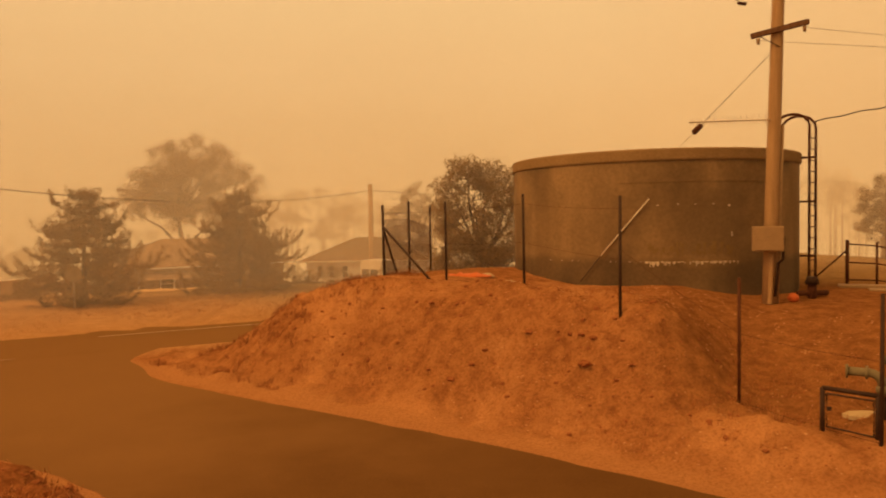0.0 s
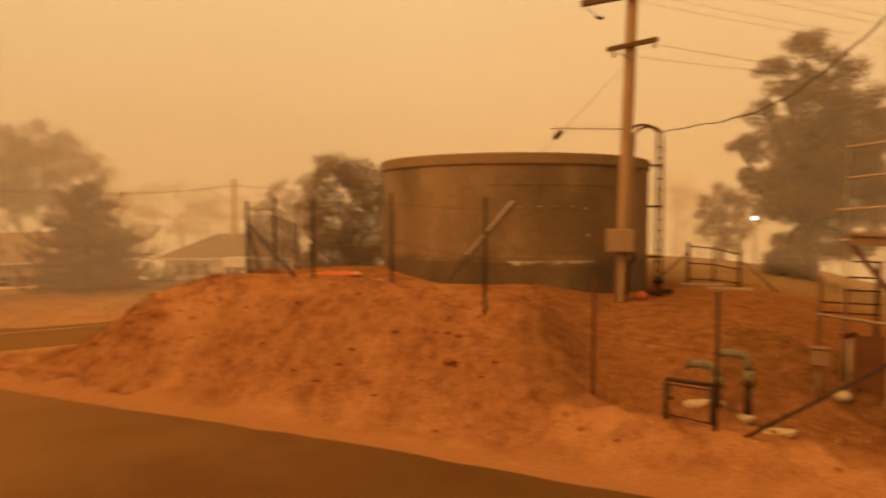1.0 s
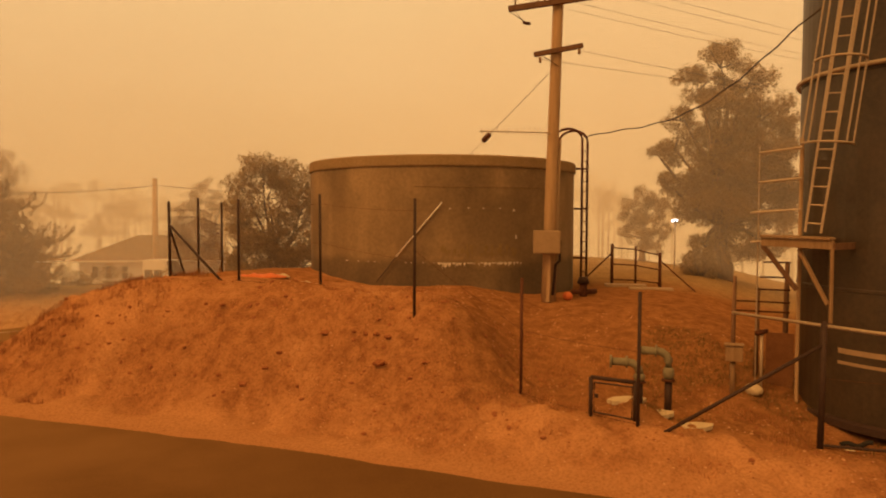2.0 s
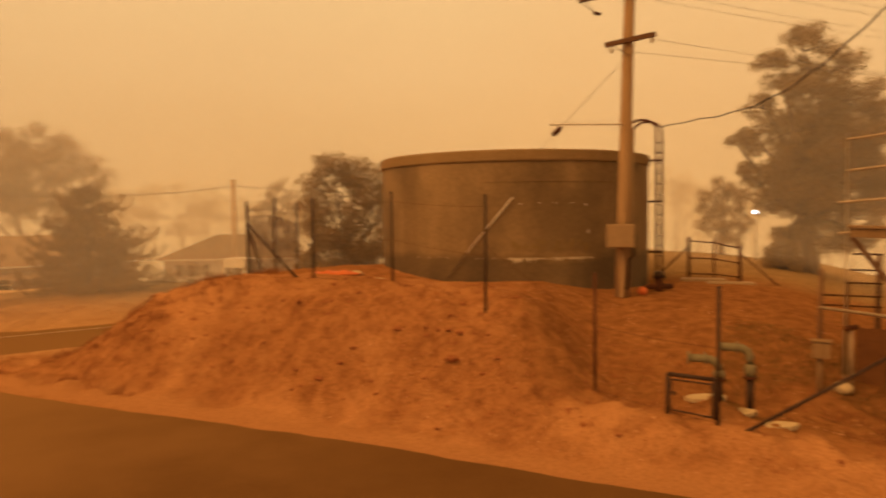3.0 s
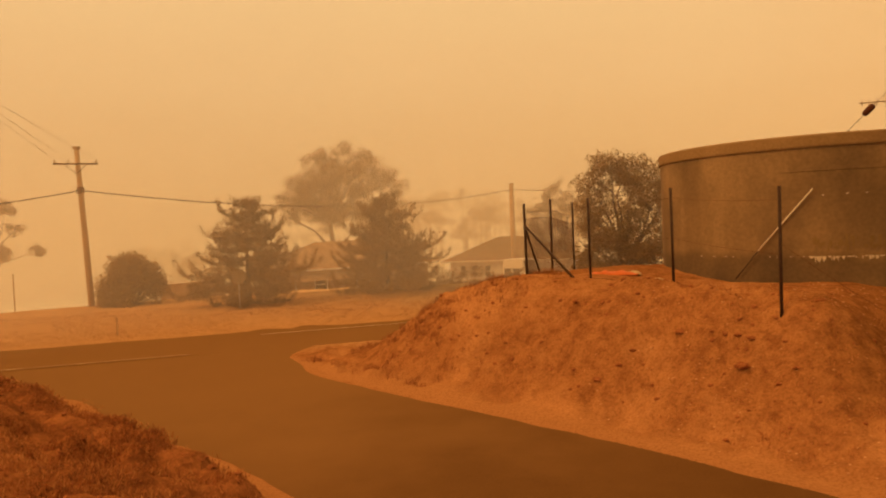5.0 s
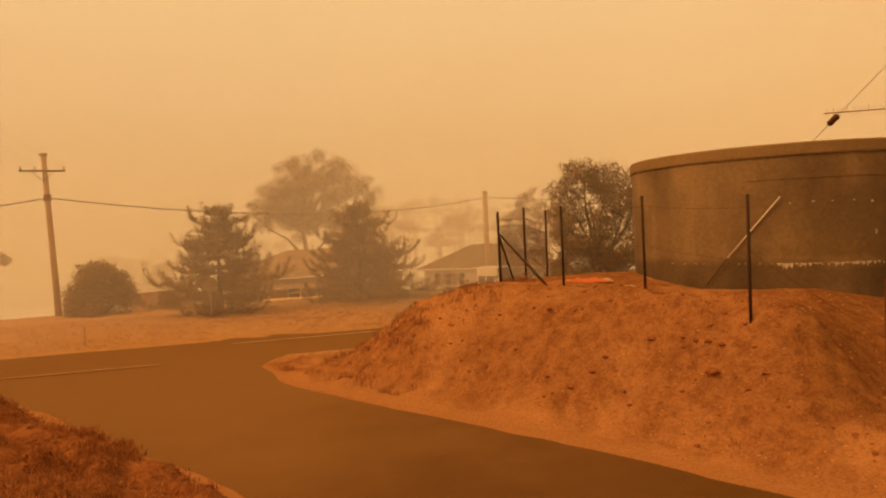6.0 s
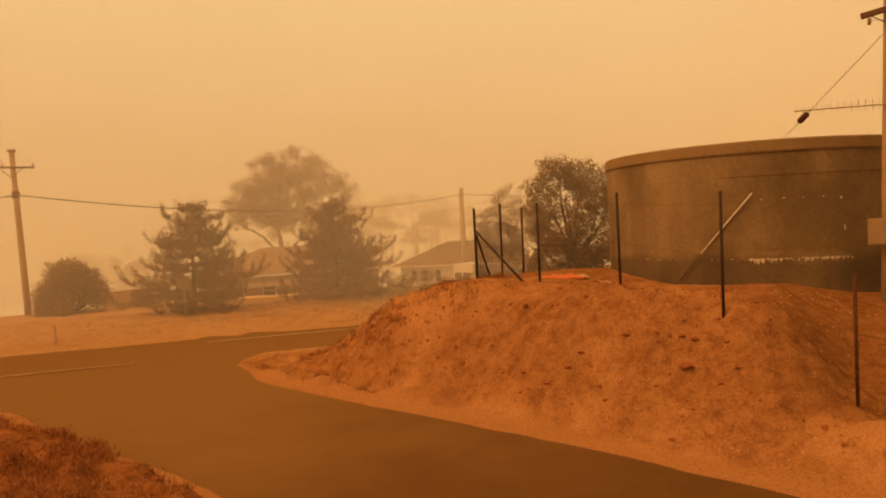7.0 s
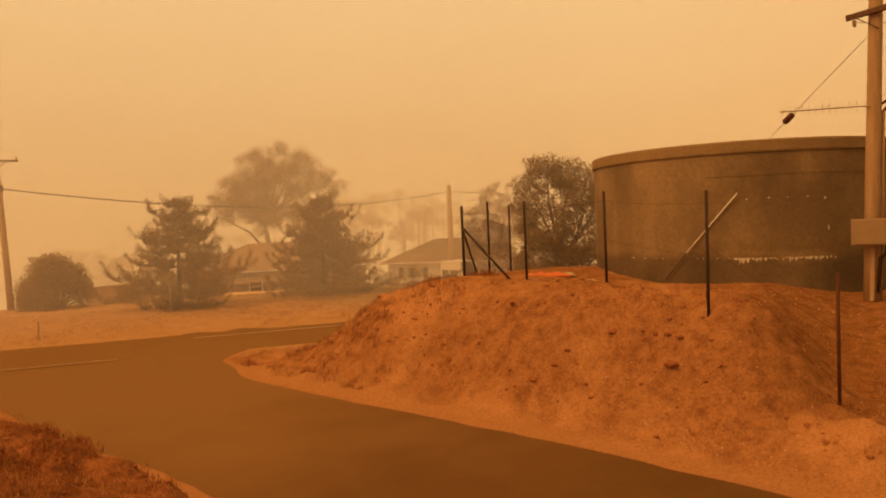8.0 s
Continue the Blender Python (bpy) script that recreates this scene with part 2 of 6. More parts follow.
GX, GY = steps(-2500, 2500, -14.0, 11.0, 0.085), steps(-2500, 2500, 4.0, 19.0, 0.085)
XX, YY = np.meshgrid(GX, GY)
ZZ = height(XX, YY)
me = bpy.data.meshes.new("ground")
nx, ny = len(GX), len(GY)
me.vertices.add(nx * ny)
me.vertices.foreach_set("co", np.stack([XX, YY, ZZ], -1).astype(np.float32).ravel())
idx = np.arange(nx * ny).reshape(ny, nx)
quads = np.stack([idx[:-1, :-1], idx[:-1, 1:], idx[1:, 1:], idx[1:, :-1]], -1).reshape(-1, 4)
me.loops.add(quads.size)
me.loops.foreach_set("vertex_index", quads.astype(np.int32).ravel())
me.polygons.add(len(quads))
me.polygons.foreach_set("loop_start", np.arange(0, quads.size, 4, dtype=np.int32))
me.update(calc_edges=True)
me.validate()


def soil_mat():
    """Red dirt with darker crumbs, paler sand along the lane's edge, straw-coloured field further off."""
    m, n, l, b = nodes_of("red_soil")
    tc = n.new("ShaderNodeTexCoord")

    def noise_node(scale, detail=6, rough_=0.6):
        t = n.new("ShaderNodeTexNoise")
        t.inputs["Scale"].default_value, t.inputs["Detail"].default_value, t.inputs["Roughness"].default_value = scale, detail, rough_
        l.new(tc.outputs["Object"], t.inputs["Vector"])
        return t

    def ramp_of(src, stops):
        r = n.new("ShaderNodeValToRGB")
        el = r.color_ramp.elements
        for i, (p, c) in enumerate(stops):
            e = el[i] if i < 2 else el.new(p)
            e.position, e.color = p, (*c, 1) if len(c) == 3 else c
        l.new(src, r.inputs[0])
        return r

    def mix(fac, a, b_):
        x = n.new("ShaderNodeMix")
        x.data_type = "RGBA"
        l.new(fac, x.inputs[0])
        for sock, v in ((x.inputs[6], a), (x.inputs[7], b_)):
            if isinstance(v, tuple):
                sock.default_value = (*v, 1)
            else:
                l.new(v, sock)
        return x.outputs[2]

    def dot(vec, wobble=0.0, src=None):
        d = n.new("ShaderNodeVectorMath")
        d.operation = "DOT_PRODUCT"
        d.inputs[1].default_value = vec
        l.new(tc.outputs["Object"], d.inputs[0])
        if not wobble:
            return d.outputs["Value"]
        a = n.new("ShaderNodeMath")
        a.operation = "MULTIPLY_ADD"
        a.inputs[1].default_value = wobble
        l.new(src, a.inputs[0])
        l.new(d.outputs["Value"], a.inputs[2])
        return a.outputs[0]

    def span(v, a, b_):
        r = n.new("ShaderNodeMapRange")
        r.interpolation_type = "SMOOTHSTEP"
        r.inputs[1].default_value, r.inputs[2].default_value = a, b_
        l.new(v, r.inputs[0])
        return r.outputs[0]

    big, mid, tiny = noise_node(0.55), noise_node(4.2, 7, 0.68), noise_node(24, 8, 0.7)
    red = ramp_of(mid.outputs["Fac"], ((0.34, SOIL_DARK), (0.58, SOIL_LIGHT)))
    crumbs = ramp_of(tiny.outputs["Fac"], ((0.36, (0.45, 0.40, 0.36)), (0.55, (1, 1, 1))))
    worn = ramp_of(big.outputs["Fac"], ((0.47, (0, 0, 0)), (0.62, (0.9, 0.9, 0.9))))
    base = mix(worn.outputs[0], red.outputs[0], SAND)
    n_at = dot((0.61, 0.79, 0), 0.9, mid.outputs["Fac"])
    edge_in, edge_out = span(n_at, 8.6, 8.95), span(n_at, 9.95, 9.35)
    strip = n.new("ShaderNodeMath")
    strip.operation = "MULTIPLY"
    l.new(edge_in, strip.inputs[0])
    l.new(edge_out, strip.inputs[1])
    base = mix(strip.outputs[0], base, SAND_PALE)
    left_strip = n.new("ShaderNodeMath")
    left_strip.operation = "MULTIPLY"
    l.new(span(n_at, 3.3, 3.75), left_strip.inputs[0])
    l.new(span(n_at, 5.2, 4.9), left_strip.inputs[1])
    base = mix(left_strip.outputs[0], base, SAND_PALE)
    # darker ground colour in the hollow to the right of the ridge
    hollow = n.new("ShaderNodeMath")
    hollow.operation = "MULTIPLY"
    l.new(span(dot((-0.9, 0.35, 0), 1.2, mid.outputs["Fac"]), 2.2, 1.2), hollow.inputs[0])
    l.new(span(n_at, 10.3, 11.3), hollow.inputs[1])
    pit_tone = ramp_of(mid.outputs["Fac"], ((0.36, PIT_DARK), (0.62, PIT_LIGHT)))
    base = mix(hollow.outputs[0], base, pit_tone.outputs[0])
    crust = ramp_of(mid.outputs["Fac"], ((0.36, BANK_DARK), (0.62, BANK_LIGHT)))
    base = mix(span(n_at, 3.75, 3.2), base, crust.outputs[0])
    m_at = dot((-0.465, 0.885, 0), 2.5, big.outputs["Fac"])
    field = ramp_of(mid.outputs["Fac"], ((0.35, FIELD_DARK), (0.7, FIELD_LIGHT)))
    paddock = ramp_of(mid.outputs["Fac"], ((0.35, PADDOCK_DARK), (0.7, PADDOCK_LIGHT)))
    base = mix(span(m_at, 20.5, 23.0), base, field.outputs[0])
    base = mix(span(dot((0.52, 0.854, 0), 2.0, big.outputs["Fac"]), 19.5, 25.0), base, paddock.outputs[0])
    mul = n.new("ShaderNodeMix")
    mul.data_type, mul.blend_type = "RGBA", "MULTIPLY"
    mul.inputs[0].default_value = 0.55
    l.new(base, mul.inputs[6])
    l.new(crumbs.outputs[0], mul.inputs[7])
    l.new(mul.outputs[2], b.inputs["Base Color"])
    b.inputs["Roughness"].default_value = 0.95
    b.inputs["Specular IOR Level"].default_value = 0.0
    add = n.new("ShaderNodeMath")
    add.operation = "MULTIPLY_ADD"
    add.inputs[1].default_value = 0.4
    l.new(tiny.outputs["Fac"], add.inputs[0])
    l.new(mid.outputs["Fac"], add.inputs[2])
    bp = n.new("ShaderNodeBump")
    bp.inputs["Strength"].default_value, bp.inputs["Distance"].default_value = 0.8, 0.07
    l.new(add.outputs[0], bp.inputs["Height"])
    l.new(bp.outputs[0], b.inputs["Normal"])
    return m


SOIL_DARK, SOIL_LIGHT, SAND, SAND_PALE = (0.245, 0.102, 0.040), (0.395, 0.182, 0.075), (0.51, 0.255, 0.113), (0.430, 0.212, 0.093)
PADDOCK_DARK, PADDOCK_LIGHT = (0.27, 0.172, 0.082), (0.42, 0.275, 0.135)
FIELD_DARK, FIELD_LIGHT = (0.42, 0.236, 0.110), (0.57, 0.340, 0.170)
BANK_DARK, BANK_LIGHT = (0.195, 0.074, 0.029), (0.365, 0.152, 0.062)
PIT_DARK, PIT_LIGHT = (0.215, 0.092, 0.034), (0.345, 0.160, 0.062)
me.materials.append(soil_mat())
for p in me.polygons:
    p.use_smooth = True
tagged(new("ground", me), "red dirt ground with a bare mound, bank and dry field", "ground", kind="structure")


# ---- sealed roads ----
def ribbon(rows):
    """A sheet from rows of points."""
    bm = bmesh.new()
    vs = [[bm.verts.new(p) for p in row] for row in rows]
    for a, b in zip(vs, vs[1:]):
        for i in range(len(a) - 1):
            bm.faces.new((a[i], a[i + 1], b[i + 1], b[i]))
    return bm


def from_sn(s, n, z):
    d = 0.79 * 0.79 + 0.61 * 0.61
    return Vector(((-0.79 * s + 0.61 * n) / d, (0.61 * s + 0.79 * n) / d, z))


def from_cm(c, m, z):
    return Vector((0.885 * c - 0.465 * m, 0.465 * c + 0.885 * m, z))


ASPHALT = mat("dusty_asphalt", (0.112, 0.058, 0.022), (0.150, 0.079, 0.031), 0.7, 0.9, fine=45, bump=0.25, spec=0.0, stains=(0.165, 0.087, 0.034))


def dust_haze_over(m, colour, lo, hi):
    """Pale dirt tracked over the road with distance haze painted in, thicker towards the junction, in streaks."""
    n, l = m.node_tree.nodes, m.node_tree.links
    b = n["Principled BSDF"]
    under = b.inputs["Base Color"].links[0].from_socket
    tc, d, t, a, k, x = n.new("ShaderNodeTexCoord"), n.new("ShaderNodeVectorMath"), n.new("ShaderNodeTexNoise"), n.new("ShaderNodeMath"), n.new("ShaderNodeMapRange"), n.new("ShaderNodeMix")
    d.operation, a.operation, x.data_type = "DOT_PRODUCT", "MULTIPLY_ADD", "RGBA"
    d.inputs[1].default_value = (-0.79, 0.61, 0)
    t.inputs["Scale"].default_value, t.inputs["Detail"].default_value = 0.35, 6
    a.inputs[1].default_value = 9.0
    k.interpolation_type = "SMOOTHSTEP"
    k.inputs[1].default_value, k.inputs[2].default_value, k.inputs[4].default_value = lo + 4.5, hi + 4.5, 0.85
    x.inputs[7].default_value = (*colour, 1)
    l.new(tc.outputs["Object"], d.inputs[0])
    l.new(tc.outputs["Object"], t.inputs["Vector"])
    l.new(t.outputs["Fac"], a.inputs[0])
    l.new(d.outputs["Value"], a.inputs[2])
    l.new(a.outputs[0], k.inputs[0])
    l.new(k.outputs[0], x.inputs[0])
    l.new(under, x.inputs[6])
    l.new(x.outputs[2], b.inputs["Base Color"])


# one pale colour for road dust and smoke haze on the far stretch
dust_haze_over(ASPHALT, (0.235, 0.131, 0.056), 4.0, 14.0)
rows = []
for i in range(290):
    s = -40 + i * 0.235
    lo = float(lane_left(s)) + 0.10 * float(rough(np.array(s), np.array(3.3), 0.9, 3, 5))
    hi = float(lane_right(s)) + 0.12 * float(rough(np.array(s), np.array(9.1), 0.9, 3, 6))
    rows.append([from_sn(s, lo + (hi - lo) * k / 8, 0.03 * math.sin(math.pi * k / 8) * (1 - float(smooth(14, 17, s))) - 0.014 * float(smooth(16, 18, s))) for k in range(9)])
    if (-0.465 * rows[-1][0].x + 0.885 * rows[-1][0].y) > NEAR + 0.4:
        break
solid("road", ribbon(rows), ASPHALT, "narrow dusty asphalt lane with ragged crumbling edges", "road", kind="structure", smooth=True)
rows = []
for i in range(186):
    c = -90 + i * 0.6
    z = float(height(*from_cm(c, (NEAR + FAR) / 2, 0).xy, detail=False))
    lo, hi = NEAR + 0.12 * float(rough(np.array(c), np.array(1.3), 1.1, 3, 7)), FAR + 0.2 * float(rough(np.array(c), np.array(5.1), 1.1, 3, 8))
    rows.append([from_cm(c, lo + (hi - lo) * k / 8, z + 0.012 - (0.045 if k in (0, 8) else 0) + 0.03 * math.sin(math.pi * k / 8)) for k in range(9)])
solid("road", ribbon(rows), ASPHALT, "dusty asphalt cross street with worn white lines", "road", kind="structure", smooth=True)
for m_line, half, c0, c1 in ((21.35, 0.026, -22.0, -1.6), (24.1, 0.06, 0.4, 20.0)):
    pts = [[from_cm(c0 + (c1 - c0) * i / 40, m_line + d, float(height(*from_cm(c0 + (c1 - c0) * i / 40, (NEAR + FAR) / 2, 0).xy, detail=False)) + 0.022 + 0.03 * math.sin(math.pi * (m_line - NEAR) / (FAR - NEAR))) for d in (-half, half)] for i in range(41)]
    solid("road_line", ribbon(pts), ROAD_PAINT, "worn white painted edge line on the cross street", "road marking", kind="structure")


# ---- the concrete water tank on its pad ----
def tank_mat():
    """Dark stained concrete shell: bands of old seepage, pale lime drips along one joint."""
    m, n, l, b = nodes_of("stained_tank_shell")
    tc = n.new("ShaderNodeTexCoord")
    mp = n.new("ShaderNodeMapping")
    mp.inputs["Scale"].default_value = (1, 1, 0.35)
    l.new(tc.outputs["Object"], mp.inputs[0])
    a, f = n.new("ShaderNodeTexNoise"), n.new("ShaderNodeTexNoise")
    a.inputs["Scale"].default_value, a.inputs["Detail"].default_value = 0.9, 7
    f.inputs["Scale"].default_value, f.inputs["Detail"].default_value = 14, 8
    l.new(mp.outputs[0], a.inputs["Vector"])
    l.new(tc.outputs["Object"], f.inputs["Vector"])
    r = n.new("ShaderNodeValToRGB")
    r.color_ramp.elements[0].position, r.color_ramp.elements[1].position = 0.36, 0.68
    r.color_ramp.elements[0].color, r.color_ramp.elements[1].color = (0.170, 0.108, 0.051, 1), (0.275, 0.182, 0.090, 1)
    l.new(a.outputs["Fac"], r.inputs[0])
    g = n.new("ShaderNodeMix")
    g.data_type, g.blend_type = "RGBA", "OVERLAY"
    g.inputs[0].default_value = 0.35
    l.new(r.outputs[0], g.inputs[6])
    l.new(f.outputs["Fac"], g.inputs[7])
    sep = n.new("ShaderNodeSeparateXYZ")
    l.new(tc.outputs["Object"], sep.inputs[0])
    wob = n.new("ShaderNodeMath")
    wob.operation = "MULTIPLY_ADD"
    wob.inputs[1].default_value = 0.55
    l.new(a.outputs["Fac"], wob.inputs[0])
    l.new(sep.outputs["Z"], wob.inputs[2])
    wet = n.new("ShaderNodeMapRange")
    wet.inputs[1].default_value, wet.inputs[2].default_value, wet.inputs[3].default_value, wet.inputs[4].default_value = 2.60, 2.78, 0.62, 1.0
    l.new(wob.outputs[0], wet.inputs[0])
    damp = n.new("ShaderNodeTexNoise")
    damp.inputs["Scale"].default_value, damp.inputs["Detail"].default_value = 0.45, 4
    l.new(tc.outputs["Object"], damp.inputs["Vector"])
    dr = n.new("ShaderNodeMapRange")
    dr.inputs[1].default_value, dr.inputs[2].default_value, dr.inputs[3].default_value, dr.inputs[4].default_value = 0.47, 0.60, 1.12, 0.72
    l.new(damp.outputs["Fac"], dr.inputs[0])
    both = n.new("ShaderNodeMath")
    both.operation = "MULTIPLY"
    l.new(wet.outputs[0], both.inputs[0])
    l.new(dr.outputs[0], both.inputs[1])
    stain = n.new("ShaderNodeMix")
    stain.data_type, stain.blend_type = "RGBA", "MULTIPLY"
    stain.inputs[0].default_value = 1.0
    l.new(g.outputs[2], stain.inputs[6])
    l.new(both.outputs[0], stain.inputs[7])
    l.new(stain.outputs[2], b.inputs["Base Color"])
    b.inputs["Roughness"].default_value = 0.8
    bp = n.new("ShaderNodeBump")
    bp.inputs["Strength"].default_value, bp.inputs["Distance"].default_value = 0.25, 0.02
    l.new(f.outputs["Fac"], bp.inputs["Height"])
    l.new(bp.outputs[0], b.inputs["Normal"])
    return m


TANK_SHELL = tank_mat()
TANK_RIM = mat("bare_concrete_rim", (0.22, 0.145, 0.07), (0.31, 0.21, 0.11), 2, 0.85, fine=20)
TANK_C, TANK_R, TANK_TOP = spot(-15.23, 19.9), 3.58, 4.88
tank = thing("water_tank", TANK_C, "dark stained round concrete water tank on the mound", "water tank")


def turned(profile, seg=96):
    """A body of revolution from (radius, z) pairs."""
    bm = bmesh.new()
    rings = []
    for rad, z in profile:
        rings.append([bm.verts.new((rad * math.cos(2 * math.pi * k / seg), rad * math.sin(2 * math.pi * k / seg), z)) for k in range(seg)])
    for a, b in zip(rings, rings[1:]):
        for k in range(seg):
            bm.faces.new((a[k], a[(k + 1) % seg], b[(k + 1) % seg], b[k]))
    bm.faces.new(rings[0][::-1])
    bm.faces.new(rings[-1])
    return bm


part("shell", turned([(TANK_R, 0.9), (TANK_R, 1.9), (TANK_R, 2.4), (TANK_R, 3.6), (TANK_R, 4.62)], 128), TANK_SHELL, tank, "dark seeping concrete shell")
part("rim", turned([(TANK_R - 0.1, 4.622), (TANK_R + 0.035, 4.624), (TANK_R + 0.045, 4.66), (TANK_R + 0.045, 4.85), (TANK_R + 0.02, TANK_TOP), (TANK_R - 0.2, TANK_TOP)], 128), TANK_RIM, tank, "paler concrete rim band")
part("roof", turned([(TANK_R - 0.15, 4.70), (TANK_R - 0.21, TANK_TOP - 0.01), (2.0, TANK_TOP + 0.05), (0.4, TANK_TOP + 0.10), (0.1, TANK_TOP + 0.11)], 64), TANK_RIM, tank)


def on_tank(bearing, z, out=0.0):
    """A point on the shell's lane side at that bearing, in the tank's own coordinates."""
    th = radians(bearing)
    d = Vector((-math.sin(th), math.cos(th)))
    c = TANK_C.xy
    k = d.dot(c)
    dist = k - math.sqrt(max(k * k - c.dot(c) + (TANK_R + out) ** 2, 0))
    p = d * dist - c
    return Vector((p.x, p.y, z))


LIME = mat("lime_drips", (0.42, 0.34, 0.24), (0.75, 0.66, 0.52), 6, 0.8)
LIME_DULL = mat("dull_lime_bloom", (0.175, 0.118, 0.053), (0.265, 0.18, 0.086), 3, 0.85)
rng = random.Random(4)


def drip(bm, b0, b1, z0, z1, out=0.012):
    """A thin patch of crust hugging the shell, ragged below."""
    k = max(2, int((b1 - b0) / 0.12))
    top = [bm.verts.new(on_tank(b0 + (b1 - b0) * i / k, z0 + rng.uniform(-0.006, 0.006), out)) for i in range(k + 1)]
    low = [bm.verts.new(on_tank(b0 + (b1 - b0) * i / k, z0 - (z0 - z1) * rng.uniform(0.3, 1.0) * (0.5 if i in (0, k) else 1), out)) for i in range(k + 1)]
    for i in range(k):
        bm.faces.new((top[i], top[i + 1], low[i + 1], low[i]))


bm = bmesh.new()
for lo, hi, dz in ((-21.3, -18.3, 0.13), (-17.7, -14.8, 0.14), (-14.6, -11.6, 0.035), (-9.9, -7.0, 0.03)):
    b0 = lo
    while b0 < hi:
        wd = rng.uniform(0.08, 0.34) if dz > 0.05 else rng.uniform(0.06, 0.2)
        drip(bm, b0, b0 + wd, 2.42, 2.42 - dz * rng.uniform(0.35, 1.0))
        b0 += wd + (rng.uniform(0.02, 0.14) if dz > 0.05 else rng.uniform(0.3, 1.0))
for b0, z, dz in ((-15.9, 3.66, 0.05), (-17.4, 3.68, 0.06), (-18.6, 3.67, 0.05), (-19.9, 3.67, 0.05), (-21.0, 3.64, 0.06)):
    drip(bm, b0, b0 + 0.16, z, z - dz)
for i in range(9):
    b0 = -21.4 + i * 0.75 + rng.uniform(-0.2, 0.2)
    drip(bm, b0, b0 + rng.uniform(0.05, 0.1), 2.40, 2.40 - rng.uniform(0.06, 0.16))
drip(bm, -21.15, -21.05, 3.05, 2.75)
tagged(part("lime_streak", bm, LIME, tank, "pale lime drips along a seeping joint"), kind="stuff")
bm = bmesh.new()
for i in range(44):
    b0 = rng.uniform(-21.2, -14.8)
    drip(bm, b0, b0 + rng.uniform(0.08, 0.3), rng.uniform(2.6, 2.85), rng.uniform(2.46, 2.56), 0.006 + i * 0.0001)
tagged(part("lime_bloom", bm, LIME_DULL, tank, "dull bloom of lime above the joint"), kind="stuff")
bm = bmesh.new()
tube(bm, [on_tank(b, 4.15, 0.006) for b in np.linspace(-13, -24.5, 40)], 0.005, 5)
part("joint_line", bm, LIME_DULL, tank, "thin pale joint line round the shell")
part("overflow_pipe", bar([on_tank(-15.2, 3.79, 0.07), on_tank(-11.55, 2.55, 0.07)], 0.015, 10), WHITE_PVC, tank, "white plastic pipe slanting down the shell", True)
part("overflow_tail", bar([on_tank(-11.5, 2.53, 0.07), on_tank(-10.0, 1.95, 0.07)], 0.012, 8), WIRE, tank, "thin dark lower end of the slanting pipe", True)

# access ladder with hooped rails at the tank's edge
lad = thing("access_ladder", on_tank(-25.4, 0) + TANK_C, "rusty steel access ladder with hooped handrails on the water tank", "ladder")
away = Vector((TANK_C - (on_tank(-25.4, 0) + TANK_C)).xy.to_3d()).normalized()
tang = Vector((-away.y, away.x, 0))
if tang.dot(spot(-90, 1)) < 0:
    tang = -tang
LADR = lad.location


def hoop_rail(side):
    sh_ = 0.05 if side > 0 else 0.0
    pts = [tang * side - away * 0.28 + Vector((0, 0, 1.55)), tang * side - away * 0.28 + Vector((0, 0, 5.45))]
    for k in range(1, 8):
        a = math.pi * k / 8
        pts.append(tang * side + away * (0.10 - 0.38 * math.cos(a)) + Vector((0, 0, 5.45 + 0.30 * math.sin(a))))
    pts.append(tang * side + away * 0.46 + Vector((0, 0, 5.45)))
    pts.append(tang * side + away * 0.46 + Vector((0, 0, 4.85)))
    return bar([p_ - away * sh_ for p_ in pts], 0.032, 8)


for side in (-0.06, 0.42):
    part("rail", hoop_rail(side), RUST, lad, "hooped rusty handrail", True)
for k in range(14):
    part("rung", bar([tang * -0.06 - away * 0.28 + Vector((0, 0, 1.8 + k * 0.26)), tang * 0.42 - away * 0.33 + Vector((0, 0, 1.8 + k * 0.26))], 0.014, 6), RUST, lad)
for z in (2.4, 3.7, 4.75):
    part("bracket", beam(bmesh.new(), tang * 0.42 - away * 0.33 + Vector((0, 0, z)), tang * 0.42 + away * 0.25 + Vector((0, 0, z)), 0.05, 0.05), RUST, lad)

# valves at the foot of the tank
vb = spot(-26.4, 17.0)
valve = thing("valve_assembly", (vb.x, vb.y, ground_z(*vb.xy)), "rusty valve and pipe stub at the water tank's foot", "valve")
part("pipe", bar([(0, 0, -0.1), (0, 0, 0.35)], 0.09, 10), RUST, valve, smooth=True)
part("body", bar([(0, 0, 0.3), (0, 0, 0.45)], [0.14, 0.1], 12), STEEL, valve, smooth=True)
part("side_pipe", bar([(-0.3, 0, 0.1), (0.35, 0.05, 0.1)], 0.06, 10), RUST, valve, smooth=True)

bp = spot(-25.2, 16.3)
bm = bmesh.new()
bmesh.ops.create_icosphere(bm, subdivisions=3, radius=0.11)
for v in bm.verts:
    v.co *= 1 + 0.06 * noise.noise(v.co * 9)
    v.co.z *= 0.9
solid("buoy", bm, ORANGE_PL, "round orange plastic float lying by the pole", "float", smooth=True, at=(bp.x, bp.y, ground_z(*bp.xy) + 0.09))

# ---- power poles and wires ----
P1 = spot(-23.6, 16.0)
P1Z = ground_z(*P1.xy)
pole = thing("power_pole", (P1.x, P1.y, P1Z), "weathered timber power pole with crossarms beside the water tank", "power pole", "power poles")
LEAN1 = Vector((0.036, 0.015, 1))
ARM = Vector((0.93, -0.36, 0)).normalized()


def pole_at(z):
    return LEAN1 * (z - P1Z)


